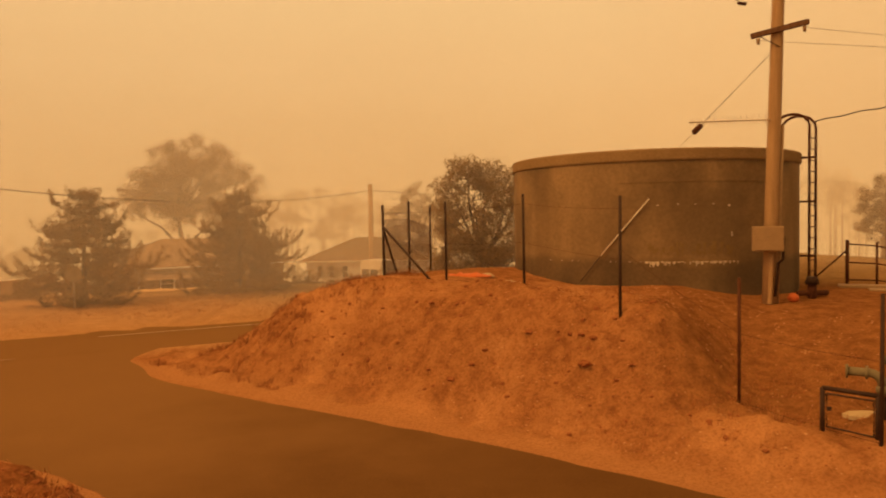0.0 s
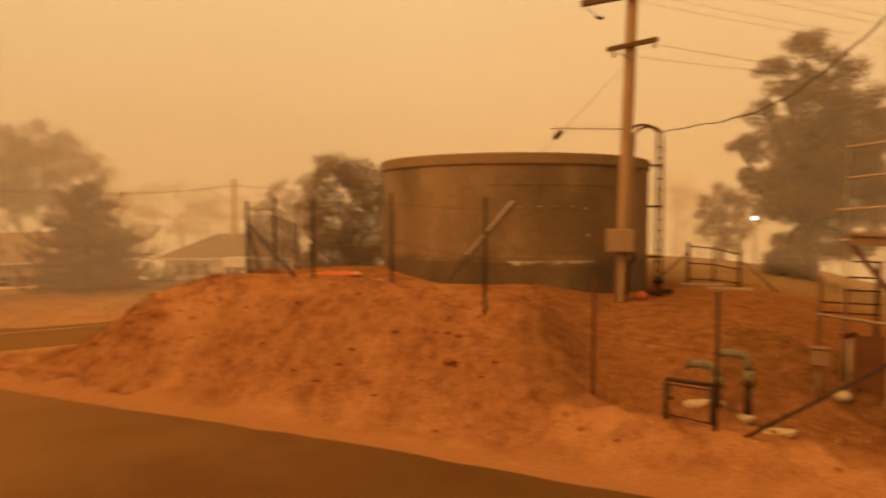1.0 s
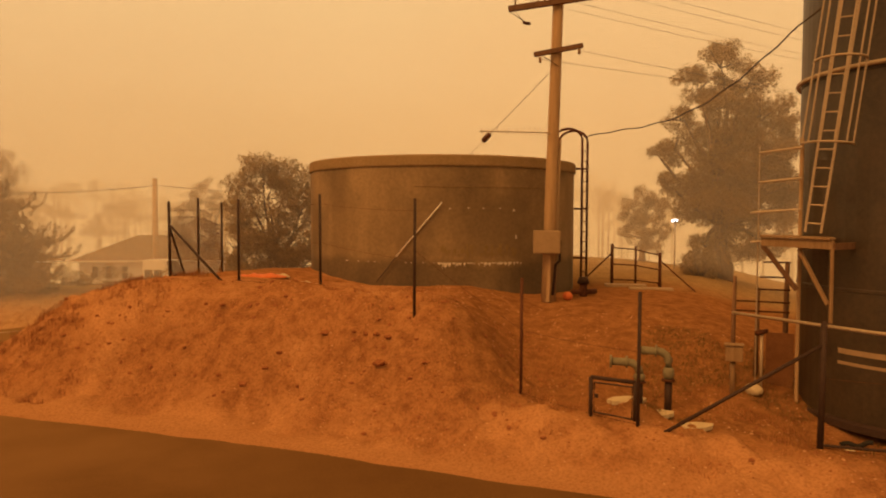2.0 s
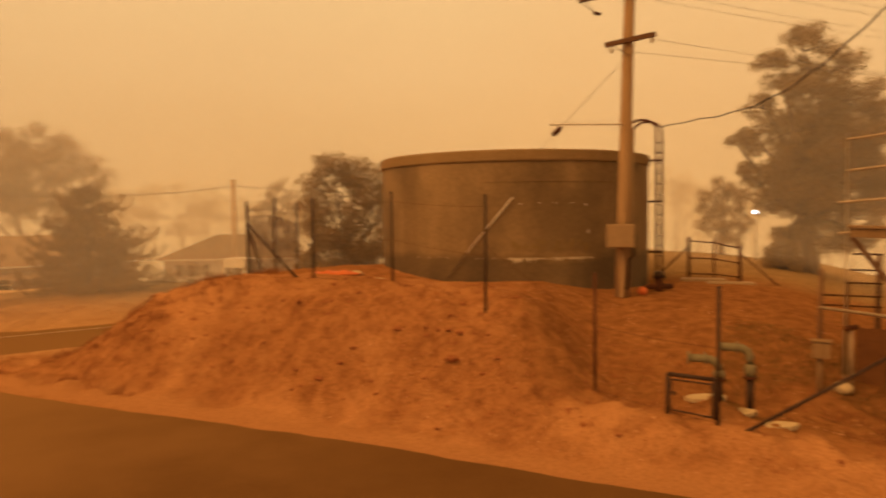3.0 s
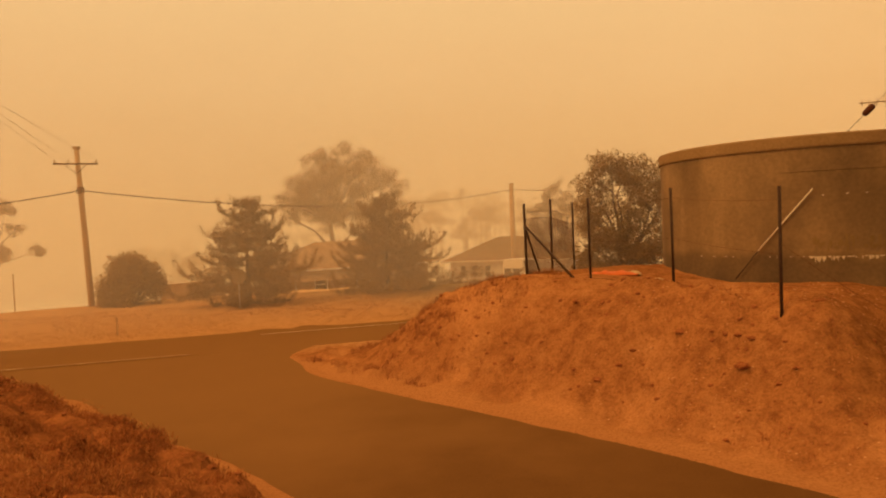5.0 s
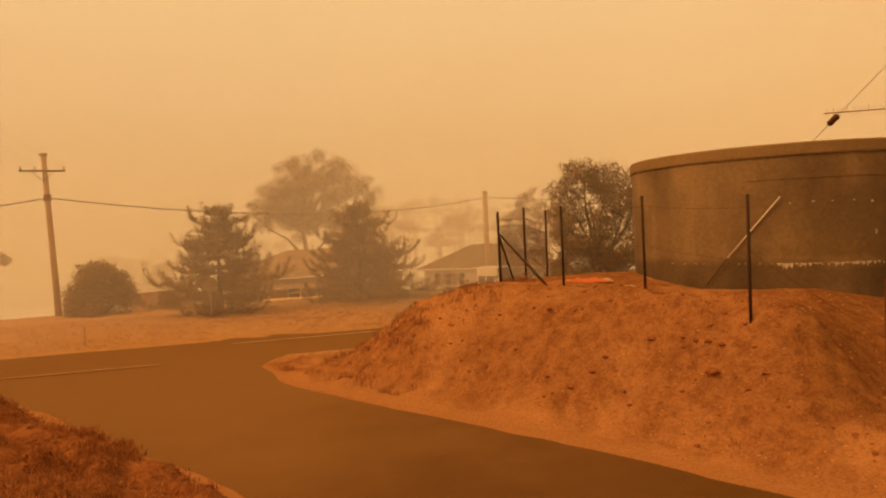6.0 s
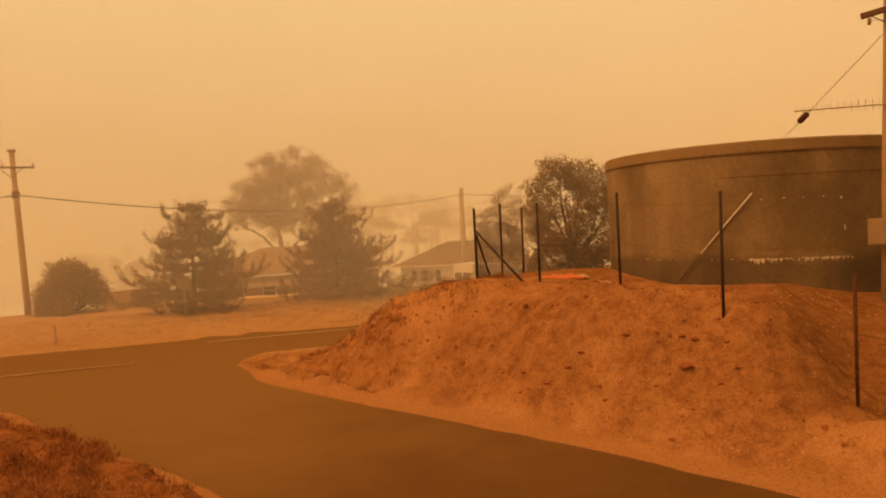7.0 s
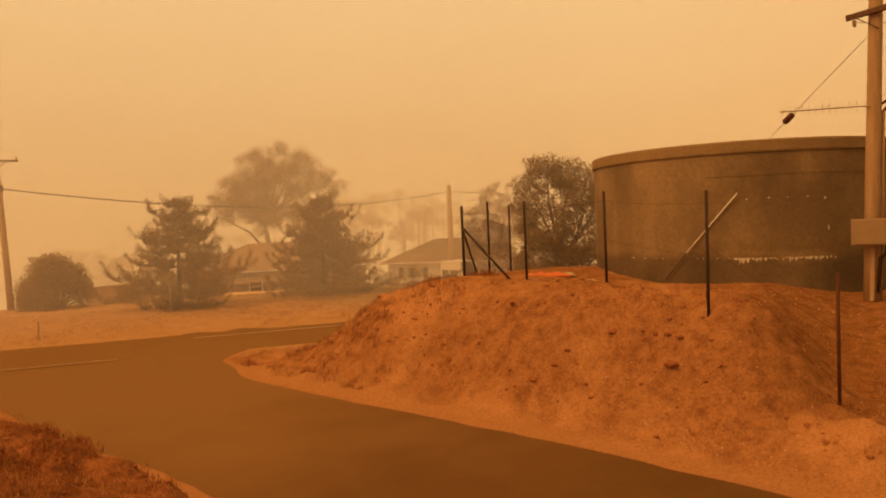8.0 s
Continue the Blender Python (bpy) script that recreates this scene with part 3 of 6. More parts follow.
part("shaft", bar([pole_at(z) - Vector((0, 0, 0.3 if z == P1Z else 0)) for z in (P1Z, 4.0, 7.0, 10.6)], [0.145, 0.135, 0.12, 0.105], 14), WOOD_POLE, pole, smooth=True)
a1 = pole_at(7.10) + Vector((0.0, -0.17, 0))
part("crossarm", beam(bmesh.new(), a1 - ARM * 0.56 + Vector((0, 0, -0.09)), a1 + ARM * 0.50 + Vector((0, 0, 0.09)), 0.10, 0.10), WOOD_DARK, pole, "short timber crossarm")
a2 = pole_at(8.16) + Vector((0.0, -0.17, 0))
part("crossarm", beam(bmesh.new(), a2 - ARM * 1.15 + Vector((0, 0, -0.14)), a2 + ARM * 1.15 + Vector((0, 0, 0.14)), 0.11, 0.12), WOOD_DARK, pole, "long upper timber crossarm")
for off in (-1.0, -0.5, 0.5, 1.0):
    b0 = a2 + ARM * off + Vector((0, 0, 0.06 + 0.12 * off))
    part("insulator", bar([b0, b0 + Vector((0, 0, 0.10)), b0 + Vector((0, 0, 0.12)), b0 + Vector((0, 0, 0.2))], [0.02, 0.02, 0.05, 0.035], 10), BOX_GREY, pole, smooth=True)
for off in (-0.42, 0.42):
    b0 = a1 + ARM * off + Vector((0, 0, 0.2 * off - 0.06))
    part("insulator", bar([b0, b0 - Vector((0, 0, 0.12))], [0.035, 0.03], 10), BOX_GREY, pole, smooth=True)
part("brace", beam(bmesh.new(), a1 - ARM * 0.4 + Vector((0, 0, -0.1)), pole_at(6.75) + Vector((0, -0.15, 0)), 0.03, 0.012), STEEL, pole)
part("conduit", bar([pole_at(z) + Vector((0.155, -0.04, 0)) for z in (P1Z, 3.4, 5.2)], 0.028, 8), BOX_GREY, pole, "thin conduit up the pole", True)
bx = slab(pole_at(2.92) + Vector((-0.17, -0.25, 0.0)), (0.58, 0.24, 0.50), turn=radians(-20), bevel=0.015)
box = part("meter_box", bx, BOX_GREY, pole, "dusty grey meter box")
part("box_door", slab(pole_at(2.92) + Vector((-0.213, -0.371, 0.0)), (0.53, 0.02, 0.45), turn=radians(-20), bevel=0.006), BOX_GREY, box)
part("box_conduit", bar([pole_at(2.95) + Vector((0.17, -0.2, 0)), pole_at(2.5) + Vector((0.17, -0.2, 0)), pole_at(2.42) + Vector((0.1, -0.15, 0)), pole_at(1.75) + Vector((0.06, -0.14, 0))], 0.03, 8), STEEL, pole, smooth=True)
part("cover_strip", beam(bmesh.new(), pole_at(P1Z) + Vector((-0.05, -0.15, 0)), pole_at(2.62) + Vector((-0.05, -0.15, 0)), 0.09, 0.03), WOOD_POLE, pole, "timber cover strip down the foot")

# yagi aerial on the pole
ant = thing("yagi_aerial", pole.location + pole_at(5.33) + Vector((-0.1, -0.1, 0)), "long thin yagi aerial clamped to the power pole", "aerial")
AD = (spot(-18.1, 15.7) - spot(-23.5, 15.9)).normalized()
part("boom", bar([(0.12, 0, -0.02), tuple(AD * 1.58)], 0.013, 6), GALV, ant)
for k in range(13):
    c = AD * (0.12 + k * 0.117)
    h = 0.10 + 0.004 * (13 - k) * (1 if k < 11 else 1.3)
    part("element", bar([c - Vector((0, 0, h * 0.75)), c + Vector((0, 0, h * 0.75))], 0.0055, 5), GALV, ant)

# guy wire with its big insulator
GTOP = pole.location + pole_at(6.78)
GBOT = on_tank(-17.4, 4.9, -0.25) + TANK_C
guy = thing("guy_wire", GTOP, "guy wire with a dark strain insulator running from the power pole", "guy wire")
part("wire", bar([Vector((0, 0, 0)), GBOT - GTOP], 0.006, 5), WIRE, guy)
gi = (GBOT - GTOP) * 0.80
gd = (GBOT - GTOP).normalized()
part("strain_insulator", bar([gi - gd * 0.13, gi - gd * 0.10, gi + gd * 0.10, gi + gd * 0.13], [0.03, 0.062, 0.062, 0.03], 10), RUST, guy, "dark ribbed strain insulator", True)


def span_wire(name, a, b, drop, r, label, cat="power line", group="overhead wires"):
    a, b = Vector(a), Vector(b)
    return solid(name, bar([p - a for p in sag(a, b, drop)], r, 5), WIRE, label, cat, group, at=a)


base1 = pole.location
for off in (-1.0, -0.5, 0.5, 1.0):
    st = base1 + a2 + ARM * off + Vector((0, 0, 0.25 + 0.12 * off))
    span_wire("overhead_wire", st, spot(-58 - off * 1.5, 46, 9.6), 0.5, 0.004, "thin overhead power line leading away from the pole")
    span_wire("overhead_wire", st, spot(88 - off * 3, 40, 9.5), 0.8, 0.008, "thin overhead power line crossing above the road")
for off in (-0.42, 0.42):
    st = base1 + a1 + ARM * off + Vector((0, 0, 0.2 * off - 0.1))
    span_wire("overhead_wire", st, spot(-60 + off * 4, 46, 8.2), 0.5, 0.0045, "thin overhead service line leading away from the pole")
# heavy looped cable from the tank's ladder to the tall tank
slung = np.polyfit((-26.4, -28.5, -31.8, -35.1, -38.5, -40.4, -42.9), (0.113, 0.117, 0.132, 0.150, 0.194, 0.228, 0.262), 4)
pts = []
for i in range(41):
    b_, d_ = -26.4 - 16.5 * i / 40, 16.4 - 4.4 * i / 40
    pts.append(spot(b_, d_, EYE + d_ * float(np.polyval(slung, b_)) + 0.014 * math.sin(i * 1.1)))
c0 = pts[0]
solid("sagging_cable", bar([p - c0 for p in pts], 0.012, 6), WIRE, "thick sagging black cable slung between the two tanks", "cable", "overhead wires", at=c0)

P2 = spot(38.45, 38.0)
P2Z = ground_z(*P2.xy)
pole2 = thing("power_pole", (P2.x, P2.y, P2Z), "leaning weathered timber power pole beside the cross street", "power pole", "power poles")
L2 = Vector((-0.045, 0.0, 1))
TOP2 = 3.4 + 0.1125 * 38 - P2Z
part("shaft", bar([L2 * z for z in (-0.3, 2.5, 5.0, TOP2)], [0.155, 0.14, 0.125, 0.11], 12), WOOD_POLE, pole2, smooth=True)
part("pole_cap", slab(L2 * TOP2 + Vector((0, 0, 0.05)), (0.27, 0.25, 0.14), bevel=0.03), WOOD_POLE, pole2)
AR2 = Vector((0.80, 0.60, 0))
c2 = L2 * (TOP2 - 0.72) + Vector((0, -0.15, 0))
part("crossarm", beam(bmesh.new(), c2 - AR2 * 0.95, c2 + AR2 * 0.95, 0.09, 0.085), WOOD_DARK, pole2)
for off in (-0.88, -0.3, 0.88):
    part("insulator", bar([c2 + AR2 * off + Vector((0, 0, 0.04)), c2 + AR2 * off + Vector((0, 0, 0.13)), c2 + AR2 * off + Vector((0, 0, 0.21))], [0.025, 0.04, 0.028], 8), BOX_GREY, pole2, smooth=True)
for off in (-0.5, 0.5):
    part("brace", beam(bmesh.new(), c2 + AR2 * off, L2 * (TOP2 - 1.2) + Vector((0, -0.15, 0)), 0.03, 0.03), STEEL, pole2)
part("wire_clamp", slab(L2 * (3.4 + 0.0607 * 38 - P2Z), (0.24, 0.27, 0.34), bevel=0.03), WOOD_DARK, pole2, "dark clamp where the cable is tied")

P3 = spot(6.56, 60.0)
P3Z = ground_z(*P3.xy)
pole3 = thing("power_pole", (P3.x, P3.y, P3Z), "plain timber power pole behind the white house", "power pole", "power poles")
TOP3 = 3.4 + 0.0505 * 60 - P3Z
part("shaft", bar([(0, 0, -0.3), (0, 0, 4), (0, 0, TOP3)], [0.24, 0.22, 0.19], 12), WOOD_POLE, pole3, smooth=True)
part("pole_cap", slab((0, 0, TOP3 + 0.03), (0.42, 0.42, 0.08), bevel=0.02), WOOD_POLE, pole3)
W2, W3 = pole2.location + L2 * (3.4 + 0.0607 * 38 - P2Z), pole3.location + Vector((0, 0, TOP3 - 0.45))
span_wire("overhead_wire", W2, W3, 1.05, 0.026, "sagging bundled cable strung between the power poles")
span_wire("overhead_wire", W3, spot(-16, 95, 6.5), 0.6, 0.026, "bundled cable leaving the pole behind the white house")
span_wire("overhead_wire", W2, spot(62, 30, 4.0), 0.3, 0.024, "bundled cable leading away from the leaning pole")
for off in (-0.88, -0.3, 0.88):
    span_wire("overhead_wire", pole2.location + c2 + AR2 * off + Vector((0, 0, 0.22)), spot(64 + off * 3, 16, 10.5), 0.25, 0.007, "thin overhead line rising from the leaning pole")

# ---- fence round the tank's pad ----
fence = thing("wire_fence", spot(-8, 13, 0), "old wire fence of slender dark steel posts round the tank's pad", "fence")
FL = Vector(fence.location)
POSTS = [(5.57, 17.1, 1.80, 0), (0.62, 15.2, 1.80, 0), (-5.58, 13.9, 1.80, 0), (-13.0, 12.1, 1.80, 0), (-21.58, 11.2, 1.80, 0), (-30.68, 10.15, 1.80, 0), (-43.35, 10.9, 1.80, 0), (-56.0, 11.9, 1.8, 0)]
TOPS = [3.4 + d * math.tan(radians(e)) for d, e in ((17.1, 1.28), (15.2, 1.50), (13.9, 1.97), (12.1, 1.68), (11.2, -4.60), (10.15, -5.50), (10.9, -7.07))] + [2.0]
foot, head = [], []
for (b, d, h, _), top in zip(POSTS, TOPS):
    p = spot(b, d)
    z = ground_z(*p.xy)
    foot.append(Vector((p.x, p.y, z - 0.12)) - FL)
    head.append(Vector((p.x + 0.01 * rng.uniform(-2, 2), p.y, top)) - FL)
for i, (a, b) in enumerate(zip(foot, head)):
    part("post", bar([a, b], (0.033 if i == 0 else 0.042) if i in (0, 6) else 0.026, 8), STEEL if i != 4 else RUST, fence, smooth=True)
back = []
for b, d, e0 in ((3.55, 19.2, 1.55), (1.85, 21.2, 1.2)):
    p = spot(b, d)
    a, t = Vector((p.x, p.y, ground_z(*p.xy) - 0.1)) - FL, Vector((p.x, p.y, 3.4 + d * math.tan(radians(e0)))) - FL
    back.append((a, t))
    part("post", bar([a, t], 0.03, 8), STEEL, fence, smooth=True)


def stay(a, b, r=0.028):
    part("stay", bar([a, b], r, 8), STEEL, fence, "slanting steel stay", True)


def along(i, f, z):
    p = foot[i].lerp(foot[i + 1], f)
    return Vector((p.x, p.y, z))


def seat_z(v):
    return ground_z(v.x + FL.x, v.y + FL.y)


g = foot[0].lerp(foot[1], 0.78)
stay(head[0].lerp(foot[0], 0.28), Vector((g.x, g.y, seat_z(g) - 0.05)))
g = foot[0].lerp(back[0][0], 0.55)
stay(head[0].lerp(foot[0], 0.3), Vector((g.x, g.y, seat_z(g) - 0.05)))
g = spot(-32.57, 10.05) - FL
stay(Vector((g.x, g.y, seat_z(g) - 0.04)), head[6].lerp(foot[6], 0.17), 0.027)
for i in range(len(foot) - 1):
    if i == 5:
        continue
    for f in ((0.1, 0.5, 0.93) if i < 3 else (0.42, 0.93)):
        part("strand", bar(sag(head[i].lerp(foot[i], f), head[i + 1].lerp(foot[i + 1], f), 0.03, 6), 0.003, 4), RUST, fence)
for f in (0.12, 0.5, 0.9):
    part("strand", bar([head[0].lerp(foot[0], f), back[0][1].lerp(back[0][0], f), back[1][1].lerp(back[1][0], f)], 0.006, 4), RUST, fence)
part("bottom_rail", bar([foot[6] + Vector((0, 0, 0.16)), foot[7] + Vector((0, 0, 0.16))], 0.022, 6), STEEL, fence)
# sagging netting on the return side
bm = bmesh.new()
ends = [(head[0], foot[0]), (back[0][1], back[0][0]), (back[1][1], back[1][0])]
for (h0, f0), (h1, f1) in zip(ends, ends[1:]):
    ln = (f1 - f0).length
    k = int(ln / 0.09)
    for i in range(-12, k + 1):
        for sgn in (1, -1):
            u0, u1 = i / k, (i + 12) / k
            t0, t1 = (0.18, 0.95) if sgn > 0 else (0.95, 0.18)
            lo, hi = max(u0, 0), min(u1, 1)
            if hi - lo < 0.01:
                continue
            fa, fb = t0 + (t1 - t0) * (lo - u0) / (u1 - u0), t0 + (t1 - t0) * (hi - u0) / (u1 - u0)
            pa = h0.lerp(h1, lo).lerp(f0.lerp(f1, lo), fa)
            pb = h0.lerp(h1, hi).lerp(f0.lerp(f1, hi), fb)
            tube(bm, [pa, pb], 0.0035, 3, False)
tagged(part("netting", bm, RUST, fence, "rusty diamond wire netting"), kind="stuff")

# ---- gauge frame, pipes and slabs by the near corner ----
fr = thing("steel_frame", spot(-28.8, 10.3), "low rusty steel frame with a hinged gate beside the fence", "frame")
A, B = spot(-27.08, 10.4), spot(-30.47, 10.25)
zA, zB = ground_z(*A.xy), ground_z(*B.xy)
O = Vector(fr.location)
tA, tB = 3.4 - 0.2156 * 10.4, 3.4 - 0.2200 * 10.25
rx = (B - A).normalized()
for p, z, t in ((A, zA, tA), (B, zB, tB)):
    part("upright", bar([Vector((p.x, p.y, z - 0.1)) - O, Vector((p.x, p.y, t)) - O], 0.032, 8), STEEL, fr, smooth=True)
part("top_rail", bar([Vector((A.x, A.y, tA)) - O, Vector((B.x, B.y, tB)) - O], 0.030, 8), STEEL, fr, smooth=True)
i0, i1 = A.lerp(B, 0.08), A.lerp(B, 0.93)
gate_pts = [Vector((i0.x, i0.y, tA - 0.07)), Vector((i1.x, i1.y, tB - 0.07)), Vector((i1.x, i1.y, tB - 0.52)), Vector((i0.x, i0.y, tA - 0.50))]
gt = part("gate", bar([p - O for p in gate_pts + gate_pts[:1]], 0.014, 6), STEEL, fr, "thin inner gate frame")
part("latch", slab(gate_pts[0].lerp(gate_pts[3], 0.45) - O + rx * 0.03, (0.05, 0.03, 0.05)), STEEL, gt)


def elbow_pipe(bearing, dist, top, reach, name_label, stub_to):
    p = spot(bearing, dist)
    z = ground_z(*p.xy)
    th = thing("standpipe", (p.x, p.y, z), name_label, "pipe", "standpipes")
    h = top - z
    side = spot(bearing + 90, 1).normalized()
    part("riser", bar([(0, 0, -0.1), (0, 0, h * 0.50)], 0.055, 12), STEEL, th, "dark lower riser", True)
    part("flange", bar([(0, 0, h * 0.50), (0, 0, h * 0.53)], 0.10, 14), RUST, th, smooth=True)
    part("valve_body", bar([(0, 0, h * 0.53), (0, 0, h * 0.60), (0, 0, h * 0.68), (0, 0, h * 0.74)], [0.06, 0.085, 0.085, 0.06], 12), DULL_GREEN, th, smooth=True)
    bend = [Vector((0, 0, h * 0.74))] + [side * (0.16 * (1 - math.cos(a))) + Vector((0, 0, h - 0.16 + 0.16 * math.sin(a))) for a in (0, 0.4, 0.8, 1.2, 1.57)] + [side * reach + Vector((0, 0, h))]
    part("bend", bar(bend, 0.06, 12), DULL_GREEN, th, "faded green pipe bend", True)
    e = side * reach + Vector((0, 0, h))
    part("flange", bar([e, e + side * 0.03], 0.095, 14), DULL_GREEN, th, smooth=True)
    part("flange", bar([side * 0.17 + Vector((0, 0, h)), side * 0.2 + Vector((0, 0, h))], 0.09, 14), DULL_GREEN, th, smooth=True)
    return th


elbow_pipe(-32.9, 11.3, 3.4 - 0.1755 * 11.3, 0.42, "faded green water pipe bend on a dark riser", 0)
elbow_pipe(-30.75, 11.0, 3.4 - 0.1925 * 11.0, 0.40, "faded green valve pipe with flanged end", 0)
for b, d, w, l_, lab in ((-29.9, 11.2, 0.62, 0.42, "broken pale concrete slab set in the dirt"), (-32.2, 11.0, 0.5, 0.4, "broken pale concrete slab set in the dirt"), (-35.05, 10.6, 0.55, 0.35, "half-buried pale concrete slab"), (-45.5, 11.4, 0.6, 0.3, "half-buried pale concrete slab")):
    p = spot(b, d)
    bm = bmesh.new()
    k = 9
    vs = [bm.verts.new((w / 2 * math.cos(6.283 * i / k) * rng.uniform(0.75, 1.1), l_ / 2 * math.sin(6.283 * i / k) * rng.uniform(0.75, 1.1), 0)) for i in range(k)]
    f = bm.faces.new(vs)
    ex = bmesh.ops.extrude_face_region(bm, geom=[f])
    for v in ex["geom"]:
        if isinstance(v, bmesh.types.BMVert):
            v.co.z += 0.055
    solid("concrete_slab", bm, CONC_SLAB, lab, "slab", "concrete slabs", at=(p.x, p.y, ground_z(*p.xy) - 0.042))

# ---- tall black tank with ladder, platform and pipework ----
TC = spot(-50.0, 13.7)
TZ = ground_z(*TC.xy) - 0.05
tall = thing("tall_tank", (TC.x, TC.y, TZ), "tall black cylindrical water tank with a caged ladder", "water tank")
TR = 2.0
part("shell", turned([(TR, 0), (TR, 2.0), (TR + 0.012, 2.01), (TR + 0.012, 2.05), (TR, 2.06), (TR, 5.2), (TR + 0.012, 5.21), (TR + 0.012, 5.25), (TR, 5.26), (TR, 9.2), (TR - 0.3, 9.5), (0.1, 9.9)], 72), BLACK_TANK, tall, smooth=False)
part("foot_ring", turned([(TR, 0.0), (TR + 0.12, 0.0), (TR + 0.12, 0.10), (TR, 0.12)], 48), STEEL, tall)
band = [(math.cos(6.2832 * k / 60) * (TR + 0.05), math.sin(6.2832 * k / 60) * (TR + 0.05), 3.4 + 0.1654 * 13.5 - TZ) for k in range(61)]
part("hoop_band", bar(band, 0.035, 8), GALV, tall, "pale galvanised hoop round the shell", True)
TO = Vector((TC.x, TC.y, TZ))


def on_tall(bearing, z, out=0.0):
    th_ = radians(bearing)
    d_ = Vector((-math.sin(th_), math.cos(th_)))
    c_ = TC.xy
    k_ = d_.dot(c_)
    p_ = d_ * (k_ - math.sqrt(max(k_ * k_ - c_.dot(c_) + (TR + out) ** 2, 0))) - c_
    return Vector((p_.x, p_.y, z - TZ))


for z0, z1 in ((1.44, 1.52), (1.28, 1.33)):
    bm = bmesh.new()
    lo_ = [bm.verts.new(on_tall(b_, z0, 0.008)) for b_ in np.linspace(-44.3, -47.5, 8)]
    hi_ = [bm.verts.new(on_tall(b_, z1, 0.008)) for b_ in np.linspace(-44.3, -47.5, 8)]
    for i in range(7):
        bm.faces.new((lo_[i], lo_[i + 1], hi_[i + 1], hi_[i]))
    part("label_bar", bm, BOX_GREY, tall, "pale bar of worn lettering")
hs = [spot(-44.6 - 0.25 * i, 11.55, 0) for i in range(9)]
hose = thing("hose", (hs[0].x, hs[0].y, ground_z(*hs[0].xy)), "short black hose lying at the tall tank's foot", "hose")
part("coil", bar([Vector((p_.x - hs[0].x, p_.y - hs[0].y, ground_z(*p_.xy) - ground_z(*hs[0].xy) + 0.05 + 0.03 * math.sin(i))) for i, p_ in enumerate(hs)], 0.035, 8), RUBBER, hose, smooth=True)


def lad_pt(bearing, dist, z):
    return spot(bearing, dist, z) - TO


ladder2 = thing("caged_ladder", spot(-42.6, 11.6, 0), "galvanised ladder with safety cage leaning on the tall black tank", "ladder")
LO = Vector(ladder2.location)
LB0, LB1 = spot(-42.05, 11.65, 3.24) - LO, spot(-43.05, 11.60, 3.22) - LO
LT0, LT1 = spot(-44.7, 11.75, 8.0) - LO, spot(-46.0, 11.72, 8.0) - LO
part("stile", beam(bmesh.new(), LB0, LT0, 0.05, 0.03), GALV, ladder2)
part("stile", beam(bmesh.new(), LB1, LT1, 0.05, 0.03), GALV, ladder2)
for k in range(18):
    f = (k + 0.5) / 18
    part("rung", bar([LB0.lerp(LT0, f), LB1.lerp(LT1, f)], 0.012, 6), GALV, ladder2)
toward = -spot(-43, 1)


def cage_ring(f):
    a, b = LB0.lerp(LT0, f), LB1.lerp(LT1, f)
    c, r = (a + b) / 2, 0.34
    d = (b - a).normalized()
    return [c - d * r * math.cos(t) + toward * (r * 1.35 * math.sin(t)) for t in np.linspace(0, math.pi, 13)]


rings = [cage_ring(f) for f in (0.265, 0.51, 0.74, 0.97)]
for rg in rings:
    part("cage_hoop", bar(rg, 0.018, 6), GALV, ladder2, smooth=True)
for k in (1, 3, 5, 7, 9, 11):
    part("cage_strap", bar([rg[k] for rg in rings], 0.013, 5), GALV, ladder2)
plat = thing("timber_platform", spot(-41.5, 11.8, 0), "small timber landing platform bracketed to the tall black tank", "platform")
PO = Vector(plat.location)
pa, pb = spot(-39.3, 12.1, 3.08) - PO, spot(-43.85, 11.5, 3.06) - PO
part("front_beam", beam(bmesh.new(), pa, pb, 0.06, 0.13), WOOD_DULL, plat)
backv = spot(-41.5, 1) * 0.7
for k in range(5):
    part("deck_board", beam(bmesh.new(), pa + backv * (k / 4) + Vector((0, 0, 0.085)), pb + backv * (k / 4) + Vector((0, 0, 0.085)), 0.14, 0.03), WOOD_DULL, plat)
part("hanger", beam(bmesh.new(), spot(-43.8, 11.5, 1.95) - PO, spot(-43.8, 11.5, 3.02) - PO, 0.04, 0.04), WOOD_DULL, plat)
part("bearer", beam(bmesh.new(), pb + Vector((0, 0, -0.02)), on_tall(-45.2, 3.04, -0.05) + TO - PO, 0.06, 0.1), WOOD_DARK, plat)
part("bearer", beam(bmesh.new(), spot(-41.9, 11.75, 3.03) - PO, on_tall(-43.0, 3.03, -0.05) + TO - PO, 0.06, 0.1), WOOD_DARK, plat)
part("strut", beam(bmesh.new(), pa + Vector((0, 0, -0.05)), spot(-41.6, 12.2, 2.35) - PO, 0.07, 0.07), WOOD_DARK, plat)
part("strut", beam(bmesh.new(), spot(-41.7, 11.85, 2.98) - PO, spot(-43.6, 11.6, 2.2) - PO, 0.05, 0.05), WOOD_DULL, plat)

